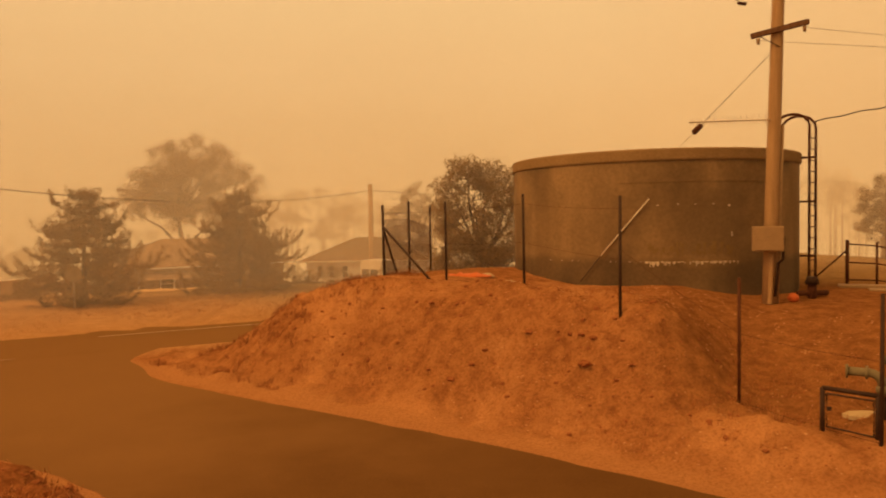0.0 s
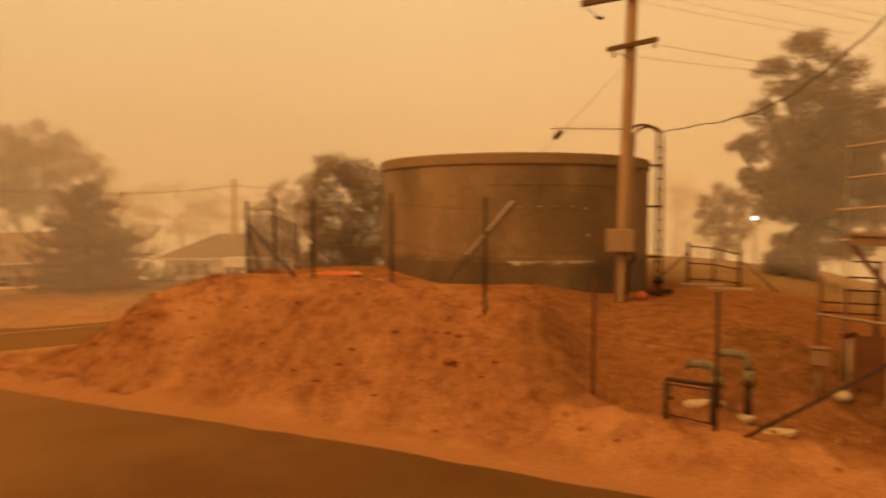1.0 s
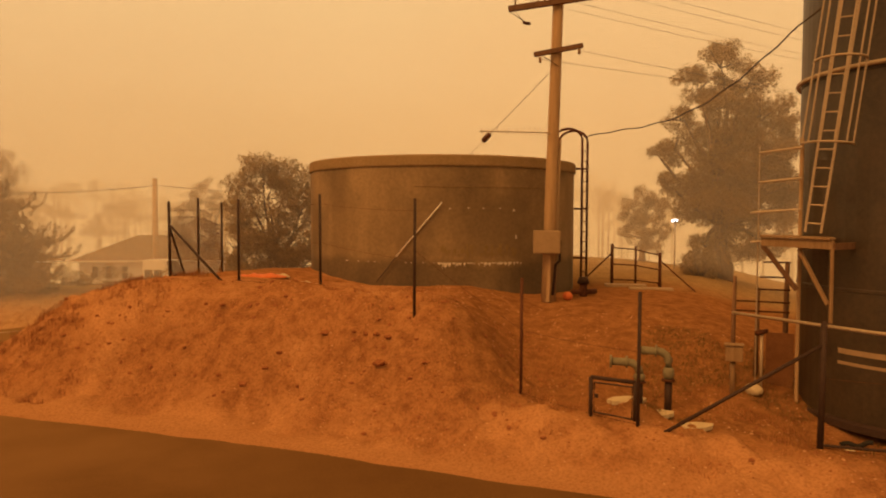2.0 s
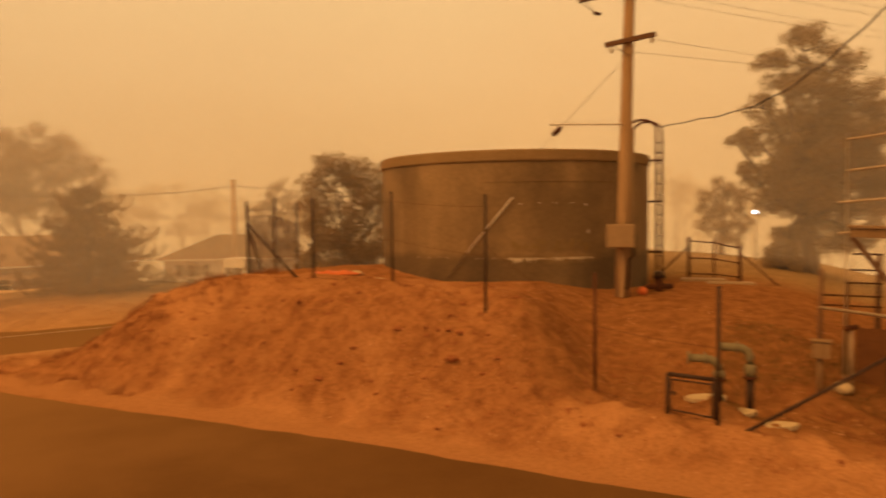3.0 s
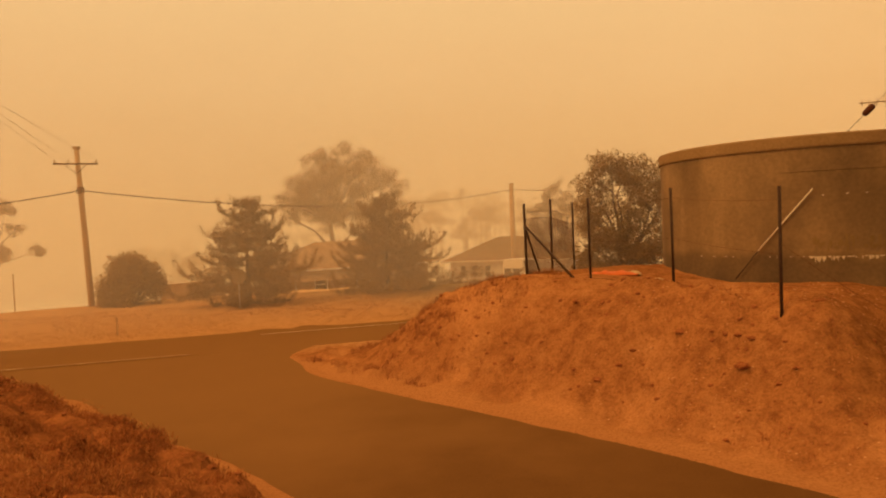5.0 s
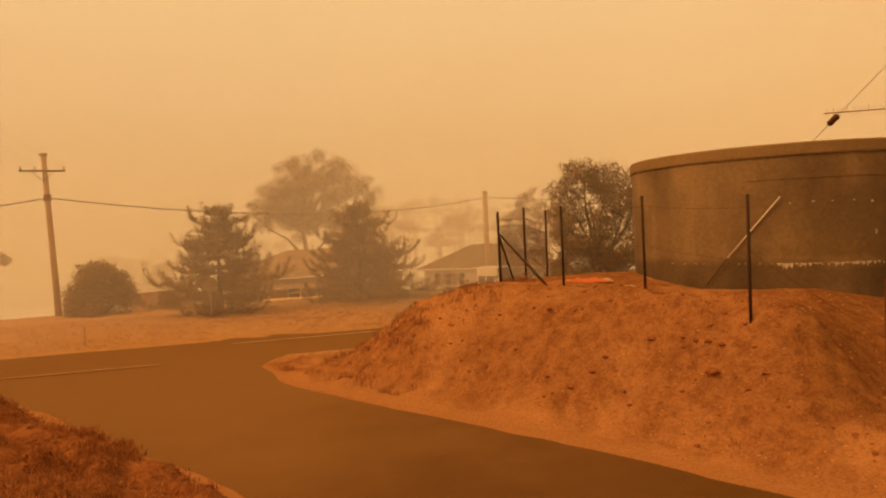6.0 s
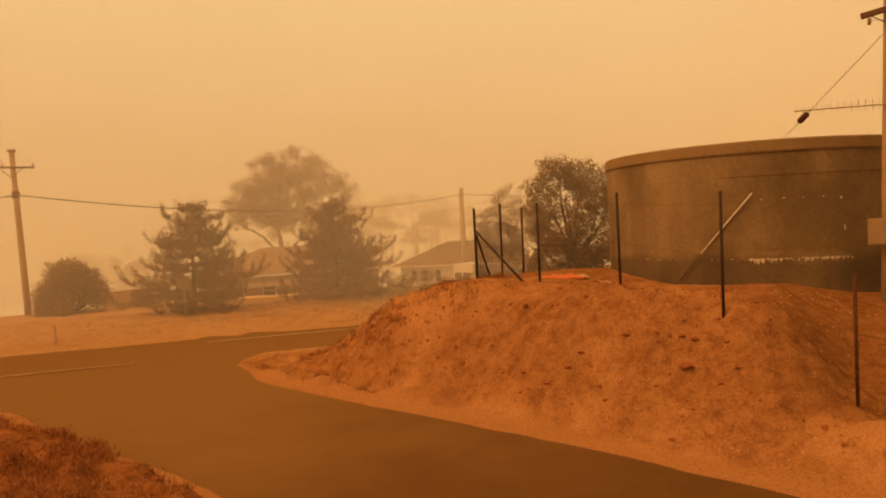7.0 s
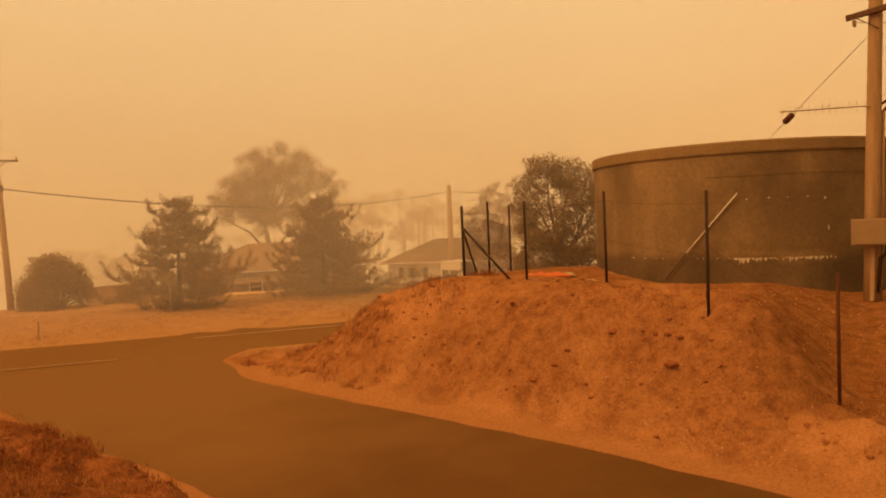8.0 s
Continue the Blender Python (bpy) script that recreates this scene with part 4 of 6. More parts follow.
# bare climbing pegs out from the tall tank
pegs = thing("pipe_rack", spot(-39.5, 12.6, 0), "thin steel rack of horizontal bars beside the tall black tank", "rack")
RO = Vector(pegs.location)
for z, b0, b1 in ((4.52, -38.95, -41.8), (4.04, -38.95, -41.8), (3.88 - 0.33, -38.45, -41.8), (3.30 + 0.12 - 0.35, -38.5, -41.8)):
    part("bar", bar([spot(b0, 12.8, z - 0.02) - RO, spot(b1, 12.6, z + 0.03) - RO], 0.02, 6), GALV, pegs)
gz = ground_z(*spot(-39.0, 12.8).xy)
part("upright", bar([spot(-39.0, 12.8, gz - 0.1) - RO, spot(-39.0, 12.8, 4.6) - RO], 0.012, 6), GALV, pegs)
gz = ground_z(*spot(-41.7, 12.7).xy)
part("upright", bar([spot(-41.75, 12.7, gz - 0.1) - RO, spot(-41.75, 12.7, 4.7) - RO], 0.03, 8), WOOD_POLE, pegs)

# pipe rail, posts and small cabinet
rail = thing("pipe_rail", spot(-38, 13, 0), "long pale pipe carried on old timber posts", "rail")
KO = Vector(rail.location)
part("pipe", bar([spot(-37.4, 12.9, 3.4 - 0.1193 * 12.9) - KO, spot(-46.5, 11.2, 3.4 - 0.134 * 11.2) - KO, spot(-60, 10.6, 1.9) - KO], 0.026, 8), GALV, rail, smooth=True)
for b, d, e, r in ((-37.4, 13.0, -4.1, 0.05), (-39.0, 13.3, -5.0, 0.05), (-40.9, 13.6, -3.0, 0.06)):
    p = spot(b, d)
    part("post", bar([Vector((p.x, p.y, ground_z(*p.xy) - 0.1)) - KO, Vector((p.x + 0.03, p.y, 3.4 + d * math.tan(radians(e)))) - KO], [r * 0.8, r * 0.65], 8), WOOD_DARK, rail, smooth=True)
for e, b0, b1 in ((-5.0, -38.9, -41.2), (-5.9, -37.5, -41.2), (-6.6, -37.5, -41.2), (-4.1, -39.2, -41.2), (-3.0, -39.4, -41.2)):
    part("rung", bar([spot(b0, 13.2, 3.4 + 13.2 * math.tan(radians(e))) - KO, spot(b1, 13.4, 3.4 + 13.4 * math.tan(radians(e))) - KO], 0.016, 6), RUST, rail)
cb = spot(-37.45, 12.4)
cz = ground_z(*cb.xy)
cab = thing("control_box", (cb.x, cb.y, cz), "small grey control box on a short post", "control box")
part("post", bar([(0, 0, -0.1), (0, 0, 3.4 - 0.1741 * 12.4 - cz)], 0.04, 8), WOOD_DULL, cab, smooth=True)
part("case", slab((0, -0.03, 3.4 - 0.172 * 12.4 - cz), (0.26, 0.18, 0.24), turn=radians(-37), bevel=0.012), WOOD_DULL, cab)
part("lid", slab((0, -0.03, 3.4 - 0.172 * 12.4 - cz + 0.145), (0.30, 0.22, 0.025), turn=radians(-37), bevel=0.006), WOOD_DULL, cab)
rb = spot(-38.9, 12.6)
bm = bmesh.new()
bmesh.ops.create_icosphere(bm, subdivisions=3, radius=0.14)
for v in bm.verts:
    v.co *= 1 + 0.35 * noise.noise(v.co * 5)
    v.co.z *= 0.75
solid("rock", bm, CONC_SLAB, "pale rock lying beside the control box", "rock", at=(rb.x, rb.y, ground_z(*rb.xy) + 0.08))

# ---- farm gate frame behind the pad ----
fg = thing("gate_frame", spot(-30.3, 20.5, 0), "open steel gate frame with slanting stays on the pad's far side", "gate")
GO = Vector(fg.location)
fp = []
for b, d, e in ((-28.57, 20.5, -1.84), (-30.35, 20.6, -2.0), (-32.15, 20.4, -2.46)):
    p = spot(b, d)
    z = ground_z(*p.xy)
    t = 3.4 + d * math.tan(radians(e))
    fp.append((Vector((p.x, p.y, z - 0.1)) - GO, Vector((p.x, p.y, t)) - GO))
    part("post", bar(list(fp[-1]), 0.045 if abs(b + 30.35) > 1 else 0.03, 8), RUST, fg, smooth=True)
for i in (0, 1):
    for f in (0.08, 0.45, 0.8):
        part("rail", bar([fp[i][1].lerp(fp[i][0], f), fp[i + 1][1].lerp(fp[i + 1][0], f)], 0.02, 6), RUST, fg)
for b, i in ((-25.9, 0), (-34.9, 2)):
    p = spot(b, 20.4)
    part("stay", bar([fp[i][1].lerp(fp[i][0], 0.2), Vector((p.x, p.y, ground_z(*p.xy) - 0.05)) - GO], 0.022, 6), RUST, fg)
for b, d in ((-29.6, 20.2), (-31.5, 19.6)):
    p = spot(b, d)
    solid("concrete_slab", slab((0, 0, 0), (1.1, 0.5, 0.09), turn=radians(-25), bevel=0.02), BOX_GREY, "low concrete slab by the gate frame", "slab", "concrete slabs", at=(p.x, p.y, ground_z(*p.xy)))

# rusted sheet and tap standing by the tall tank
sh = spot(-40.6, 13.1)
sheet = thing("rusted_sheet", (sh.x, sh.y, ground_z(*sh.xy)), "rusty steel sheet leaning against the posts", "metal sheet")
part("panel", slab((0, 0, 0.44), (0.42, 0.02, 0.95), tilt=Matrix.Rotation(radians(-40), 4, "Z") @ Matrix.Rotation(radians(6), 4, "X"), bevel=0.004), mat("rust_brown_sheet", (0.14, 0.06, 0.025), (0.26, 0.12, 0.05), 3, 0.8), sheet)
tp = spot(-39.4, 12.7)
tap = thing("tap_stand", (tp.x, tp.y, ground_z(*tp.xy)), "thin pipe stand with a rusty tap", "tap")
part("pipe", bar([(0, 0, -0.1), (0, 0, 1.05)], 0.025, 8), GALV, tap, smooth=True)
part("tap_head", bar([(-0.1, 0, 1.0), (0.1, 0, 1.03)], [0.05, 0.035], 8), RUST, tap, smooth=True)
# slack wire with a small strain insulator off the upper crossarm
s0 = base1 + a2 - ARM * 1.05 + Vector((0, 0, -0.1))
s1 = spot(-21.9, 15.5, 3.4 + 0.268 * 15.5)
slack = thing("slack_wire", s0, "slack wire with a small dark insulator below the crossarm", "wire", "overhead wires")
part("wire", bar([Vector((0, 0, 0)), (s1 - s0) * 0.5 + Vector((0, 0, -0.06)), s1 - s0, s1 - s0 + Vector((-0.5, -0.3, 0.12))], 0.006, 5), WIRE, slack)
part("strain_insulator", bar([s1 - s0 + Vector((-0.11, 0, 0.02)), s1 - s0 + Vector((0.05, 0, 0))], 0.035, 8), RUST, slack, smooth=True)


# ---- trees ----
def leaf_cloud(centres, count, size, seed, long=1.6, droop=0.0):
    """Many small leaf blades spread through uneven clumps; returns vertices and faces."""
    g = np.random.RandomState(seed)
    w = np.array([c[3] * c[4] * c[5] for c in centres]) ** 0.75
    pick = g.choice(len(centres), count, p=w / w.sum())
    C = np.array([c[:3] for c in centres])[pick]
    Rr = np.array([c[3:6] for c in centres])[pick]
    d = g.normal(size=(count, 3))
    d /= np.linalg.norm(d, axis=1, keepdims=True)
    rad = g.uniform(0.15, 1, (count, 1)) ** 0.55
    lump = 1 + 0.28 * np.sin(d[:, :1] * 7 + pick[:, None]) * np.cos(d[:, 2:] * 6 + pick[:, None] * 2)
    pos = C + d * rad * lump * Rr
    a = g.normal(size=(count, 3))
    a[:, 2] -= droop
    a /= np.linalg.norm(a, axis=1, keepdims=True)
    b = np.cross(a, g.normal(size=(count, 3)))
    b /= np.linalg.norm(b, axis=1, keepdims=True)
    sz = size * g.uniform(0.6, 1.3, (count, 1))
    a, b = a * sz * long, b * sz
    v = np.stack([pos - a, pos + b * 0.5, pos + a, pos - b * 0.5], 1).reshape(-1, 3)
    return v


def leaf_mesh(name, v, material, parent, label=""):
    me_ = bpy.data.meshes.new(name)
    k = len(v) // 4
    me_.vertices.add(len(v))
    me_.vertices.foreach_set("co", v.astype(np.float32).ravel())
    me_.loops.add(len(v))
    me_.loops.foreach_set("vertex_index", np.arange(len(v), dtype=np.int32))
    me_.polygons.add(k)
    me_.polygons.foreach_set("loop_start", np.arange(0, len(v), 4, dtype=np.int32))
    me_.update(calc_edges=True)
    me_.materials.append(material)
    ob = new(name, me_)
    ob.parent = parent
    return tagged(ob, label, kind="stuff")


def limb(bm, a, b, r0, r1, g, bow=0.12):
    a, b = Vector(a), Vector(b)
    mid = a.lerp(b, 0.5) + Vector((g.uniform(-bow, bow), g.uniform(-bow, bow), g.uniform(0, bow))) * (b - a).length
    tube(bm, [a, a.lerp(mid, 0.6), mid, mid.lerp(b, 0.6), b], [r0, r0 * 0.85 + r1 * 0.15, (r0 + r1) / 2, r0 * 0.25 + r1 * 0.75, r1], 7)


def gum(base, clumps, trunk_r, leaves, size, label, seed, leaf=None, bark=None, fork=0.32, group=""):
    """A eucalypt: forked trunk, limbs that reach each clump, clumps of drooping leaves with gaps. Clumps: x, y, z, rx, ry, rz from the base."""
    g = random.Random(seed)
    t = thing("gum_tree", base, label, "tree", group)
    top = max(c[2] for c in clumps)
    bm = bmesh.new()
    f1 = Vector((g.uniform(-0.3, 0.3), 0, top * fork))
    tube(bm, [(0, 0, -0.3), (0.03, 0, 0.4), f1 * 0.6, f1], [trunk_r * 1.3, trunk_r, trunk_r * 0.85, trunk_r * 0.75], 10)
    heads = [f1, f1 + Vector((g.uniform(-0.6, 0.6), g.uniform(-0.5, 0.5), top * 0.22))]
    tube(bm, [heads[0], heads[0].lerp(heads[1], 0.5), heads[1]], [trunk_r * 0.72, trunk_r * 0.6, trunk_r * 0.5], 9)
    for c in clumps:
        src = heads[0] if c[2] < top * 0.62 else heads[1]
        limb(bm, src, c[:3], trunk_r * 0.42, trunk_r * 0.08, g)
        for _ in range(4):
            e = Vector((c[0] + g.uniform(-0.8, 0.8) * c[3], c[1] + g.uniform(-0.8, 0.8) * c[4], c[2] + g.uniform(-0.3, 0.8) * c[5]))
            limb(bm, Vector(c[:3]) - Vector((0, 0, c[5] * 0.3)), e, trunk_r * 0.13, trunk_r * 0.03, g)
    part("trunk", bm, bark or BARK_PALE, t, smooth=True)
    sub = []
    gg = np.random.RandomState(seed)
    for c in clumps:
        for _ in range(15):
            o = gg.normal(size=3)
            o /= np.linalg.norm(o)
            k, q = gg.uniform(0.22, 0.55), gg.uniform(0.45, 0.95)
            w_ = (c[3] + c[5]) / 2 * k
            sub.append((c[0] + o[0] * c[3] * q, c[1] + o[1] * c[4] * q, c[2] + o[2] * c[5] * q * 1.15, w_ * 1.15, w_ * 1.15, w_ * gg.uniform(0.7, 1.2)))
    leaf_mesh("crown", leaf_cloud(sub, leaves, size, seed, 1.9, 0.6), leaf or GUM_LEAF, t, "drooping clumped foliage")
    return t


def pine(base, tall_, spread, label, seed, leaves=38000, lean=0.0):
    """A young conifer: straight trunk, whorls of upswept branches, each tip a brush of needles, wide gaps between."""
    g = random.Random(seed)
    t = thing("pine_tree", base, label, "tree", "pines beside the cross street")
    bm = bmesh.new()
    tube(bm, [(0, 0, -0.2), (0.02, 0, tall_ * 0.5), (lean, 0, tall_ * 0.97)], [0.11, 0.075, 0.02], 9)
    tips = []
    k = 0
    z = tall_ * 0.035
    while z < tall_ * 0.95:
        f = z / tall_
        reach = 0.86 * spread * (1 - f) ** 0.6 * g.uniform(0.65, 1.15) * (0.82 + 0.22 * math.sin(k * 2.4 + seed)) + 0.16
        for j in range(5 if f < 0.7 else 4):
            a = k * 1.1 + j * 6.283 / (5 if f < 0.7 else 4) + g.uniform(-0.35, 0.35)
            L = reach * g.uniform(0.62, 1.15)
            if g.random() < 0.2:
                L *= 1.35
            d = Vector((math.cos(a), math.sin(a), 0))
            s0 = Vector((lean * f, 0, z))
            side = Vector((-d.y, d.x, 0))
            dip = L * g.uniform(0.02, 0.12)
            curl = g.uniform(0.4, 1.05)

            def sleeve(a_, dirv, length, k0):
                """A drooping shoot that turns up at its end, wrapped in needles from k0 outward."""
                path = [a_ + dirv * length * t_ + Vector((0, 0, -dip * math.sin(math.pi * t_) + curl * max(0.0, t_ - 0.55) ** 1.6 * 2.2 * min(1.0, length))) for t_ in (0, 0.25, 0.5, 0.7, 0.85, 1.0)]
                path[-1] += Vector((0, 0, 0.06)) - dirv * length * 0.05
                tube(bm, path, [0.020, 0.016, 0.012, 0.010, 0.008, 0.005], 5)
                n_ = max(3, int(length / 0.16))
                for q in range(n_ + 1):
                    t_ = k0 + (1 - k0) * q / n_
                    f_ = t_ * (len(path) - 1)
                    i_ = min(int(f_), len(path) - 2)
                    c_ = path[i_].lerp(path[i_ + 1], f_ - i_)
                    rr = g.uniform(0.085, 0.14) * (0.8 if q == n_ else 1.0)
                    tips.append((*c_, rr, rr, rr * (1.5 if q >= n_ - 1 else 0.9)))
                return path

            main = sleeve(s0, d, L, 0.12)
            for t_ in (0.22, 0.42, 0.6):
                c_ = s0 + d * L * t_ + side * g.uniform(-0.2, 0.2) * L + Vector((0, 0, g.uniform(-0.05, 0.2)))
                tips.append((*c_, 0.10 * L + 0.05, 0.10 * L + 0.05, 0.10 + 0.04 * L))
            for q in range(4):
                t_ = g.uniform(0.3, 0.85)
                o = (side * g.choice((-1, 1)) + d * 0.7).normalized()
                sleeve(s0.lerp(main[4], t_), o, L * g.uniform(0.25, 0.45), 0.2)
        z += tall_ * g.uniform(0.05, 0.08)
        k += 1
    tips.append((lean, 0, tall_ * 0.97, 0.10, 0.10, 0.3))
    part("trunk", bm, BARK, t, smooth=True)
    leaf_mesh("crown", leaf_cloud(tips, leaves, 0.020, seed, 3.4), PINE_LEAF, t, "tufted needle branches")
    return t


def bush(base, rx, ry, rz, label, seed, leaves=15000, size=0.05, leaf=None, name="bush", cat="bush"):
    g = random.Random(seed)
    t = thing(name, base, label, cat)
    bm = bmesh.new()
    gg = np.random.RandomState(seed)
    sub = []
    for _ in range(46):
        o = gg.normal(size=3)
        o /= np.linalg.norm(o)
        o[2] = abs(o[2]) * 1.5 - 0.78
        k = gg.uniform(0.22, 0.4)
        q = gg.uniform(0.45, 0.82)
        c = (o[0] * rx * q, o[1] * ry * q, rz * 0.42 + o[2] * rz * 0.52 * q / 0.8)
        sub.append((*c, rx * k, ry * k, rz * k * 0.7))
        if g.random() < 0.6:
            limb(bm, (g.uniform(-0.1, 0.1), g.uniform(-0.1, 0.1), 0 - 0.1), c, 0.05, 0.012, g)
    part("stem", bm, BARK, t, smooth=True)
    leaf_mesh("crown", leaf_cloud(sub, leaves, size, seed, 1.6), leaf or BUSH_LEAF, t)
    return t


def grounded(bearing, dist):
    p = spot(bearing, dist)
    return Vector((p.x, p.y, ground_z(*p.xy)))


def clumps_at(base, dist, items):
    """Crown clumps given as bearing, height above the lookout's eye per metre, half width, half height, depth offset."""
    out = []
    for b, tz, hw, hh, dep in items:
        p = spot(b, dist + dep)
        out.append((p.x - base.x, p.y - base.y, EYE + tz * dist - base.z, hw, hw * 0.9, hh))
    return out


# two pines across the street
pine(grounded(27.5, 32.5), 4.75, 4.5, "dark young pine with tufted upswept branches beside the street", 11, 62000, 0.1)
pine(grounded(16.7, 35.5), 5.0, 4.7, "broad pine with dense tufted branches in front of the house", 12, 90000, -0.1)
bush(grounded(35.7, 37.0), 1.75, 1.5, 2.75, "rounded dark shrub at the foot of the leaning pole", 21, 24000, 0.045)
bush(grounded(31.2, 39.0), 0.6, 0.6, 0.9, "small scraggy shrub beside a low wall", 22, 4000, 0.04)

bush(grounded(-35.0, 26.2), 0.75, 0.7, 1.25, "straggly bush beyond the pad in the field", 23, 5000, 0.035, GUM_LEAF)

b = grounded(20.5, 76)
gum(b, clumps_at(b, 76, ((19.4, 0.095, 2.3, 1.6, 0), (21.6, 0.080, 2.3, 1.6, 1), (17.6, 0.080, 2.2, 1.5, -1), (23.4, 0.058, 1.7, 1.3, 0), (24.7, 0.046, 1.0, 0.6, 0), (16.3, 0.060, 1.8, 1.5, 1), (19.5, 0.060, 2.6, 1.8, 2), (21.8, 0.045, 2.2, 1.5, -1), (17.8, 0.040, 2.4, 1.8, 0), (23.0, 0.030, 1.6, 1.2, 1), (15.6, 0.040, 1.3, 1.0, 1), (19.8, 0.025, 2.0, 1.3, 0), (21.0, 0.010, 2.2, 1.2, -1), (18.0, 0.012, 2.4, 1.4, 1), (16.0, 0.015, 2.0, 1.4, 0), (22.6, 0.062, 1.8, 1.3, 1), (20.4, 0.072, 2.0, 1.4, -2), (24.0, 0.036, 1.7, 1.2, 0), (23.2, 0.046, 1.8, 1.3, -1), (22.0, 0.028, 2.0, 1.3, 1), (20.6, 0.045, 2.2, 1.5, 0), (24.2, 0.018, 1.3, 0.9, 1), (21.0, 0.092, 1.6, 1.1, 0), (18.4, 0.092, 1.5, 1.0, 1))),
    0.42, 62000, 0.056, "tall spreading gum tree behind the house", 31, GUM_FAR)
b = grounded(-36.8, 27)
gum(b, clumps_at(b, 27, ((-36.2, 0.205, 0.75, 0.75, 0), (-34.6, 0.175, 0.8, 0.6, 0), (-37.9, 0.175, 0.9, 0.7, 0.3), (-33.6, 0.135, 0.6, 0.4, 0), (-36.2, 0.15, 1.0, 0.7, -0.3), (-39.0, 0.135, 1.0, 0.7, 0), (-33.0, 0.095, 0.75, 0.5, 0), (-35.3, 0.105, 1.1, 0.7, 0.4), (-37.6, 0.10, 1.1, 0.8, 0), (-39.9, 0.09, 1.0, 0.7, 0), (-32.9, 0.045, 0.7, 0.5, 0), (-34.8, 0.055, 1.0, 0.6, 0), (-37.0, 0.045, 1.1, 0.7, 0.3), (-39.3, 0.04, 1.1, 0.7, 0), (-34.4, 0.012, 0.7, 0.4, 0), (-38.3, -0.005, 1.0, 0.5, 0), (-40.6, 0.05, 0.9, 0.8, 0.5), (-31.6, 0.093, 0.3, 0.22, 0), (-36.1, 0.005, 0.9, 0.45, 0.4), (-36.6, 0.075, 1.2, 0.8, 0), (-36.9, 0.02, 1.2, 0.7, -0.3), (-38.6, 0.07, 1.1, 0.7, -0.4), (-40.3, 0.125, 0.7, 0.6, 0), (-35.4, 0.03, 1.0, 0.6, -0.5), (-37.5, -0.03, 1.0, 0.5, 0), (-39.5, -0.03, 1.0, 0.5, 0.4), (-35.4, -0.03, 0.7, 0.35, 0), (-40.9, 0.0, 0.8, 0.6, 0))),
    0.27, 120000, 0.031, "tall ragged gum tree in the field behind the tanks", 32, GUM_LEAF, BARK, fork=0.25)
b = grounded(-1.8, 26)
gum(b, clumps_at(b, 26, ((-1.2, 0.070, 0.8, 0.45, 0), (-3.2, 0.055, 1.0, 0.6, 0), (0.3, 0.045, 0.7, 0.6, 0), (-1.5, 0.035, 1.1, 0.7, 0), (-4.2, 0.015, 1.1, 0.8, 0), (0.6, 0.005, 0.7, 0.6, 0), (-1.2, -0.01, 1.2, 0.8, 0), (-3.3, -0.025, 1.2, 0.8, 0), (0.9, -0.035, 0.6, 0.5, 0), (-0.6, -0.05, 1.0, 0.5, 0), (-5.4, 0.03, 1.0, 0.9, 0.6), (-2.6, -0.055, 1.0, 0.5, 0), (-3.4, -0.075, 1.1, 0.5, 0), (-0.4, -0.075, 1.1, 0.5, 0), (-5.0, -0.05, 1.0, 0.6, 0), (1.0, -0.07, 0.7, 0.5, 0))),
    0.15, 46000, 0.030, "dark bushy tree behind the water tank", 33, BUSH_LEAF, BARK, fork=0.15)
b = grounded(2.6, 62)
gum(b, clumps_at(b, 62, ((2.7, 0.038, 1.2, 0.9, 0), (3.8, 0.025, 1.1, 0.7, 0), (1.6, 0.022, 1.3, 0.9, 0), (4.6, 0.010, 1.0, 0.6, 0), (2.8, 0.008, 1.6, 1.0, 0), (1.2, -0.01, 1.6, 1.0, 0), (4.0, -0.015, 1.6, 0.9, 0), (2.4, -0.03, 1.8, 0.9, 0))),
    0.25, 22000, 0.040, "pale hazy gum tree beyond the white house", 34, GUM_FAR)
b = grounded(-30.8, 46)
gum(b, clumps_at(b, 46, ((-30.9, 0.032, 0.8, 0.7, 0), (-31.8, 0.015, 0.9, 0.7, 0), (-30.0, 0.012, 0.9, 0.7, 0), (-32.3, -0.012, 0.8, 0.6, 0), (-30.8, -0.008, 1.3, 0.8, 0), (-29.5, -0.018, 0.7, 0.5, 0), (-31.4, -0.035, 1.0, 0.5, 0))),
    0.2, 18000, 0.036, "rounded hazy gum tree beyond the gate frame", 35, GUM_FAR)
b = grounded(45.0, 73)
gum(b, clumps_at(b, 73, ((44.6, 0.045, 1.3, 0.8, 0), (43.4, 0.040, 1.0, 0.6, 0), (46.2, 0.038, 1.4, 0.8, 0), (45.3, 0.018, 1.7, 0.8, 0), (42.9, 0.015, 0.9, 0.5, 0), (46.8, 0.0, 1.4, 0.8, 0), (41.6, -0.012, 0.9, 0.5, 0), (43.8, -0.015, 1.3, 0.6, 0))),
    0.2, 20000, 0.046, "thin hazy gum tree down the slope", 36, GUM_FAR)

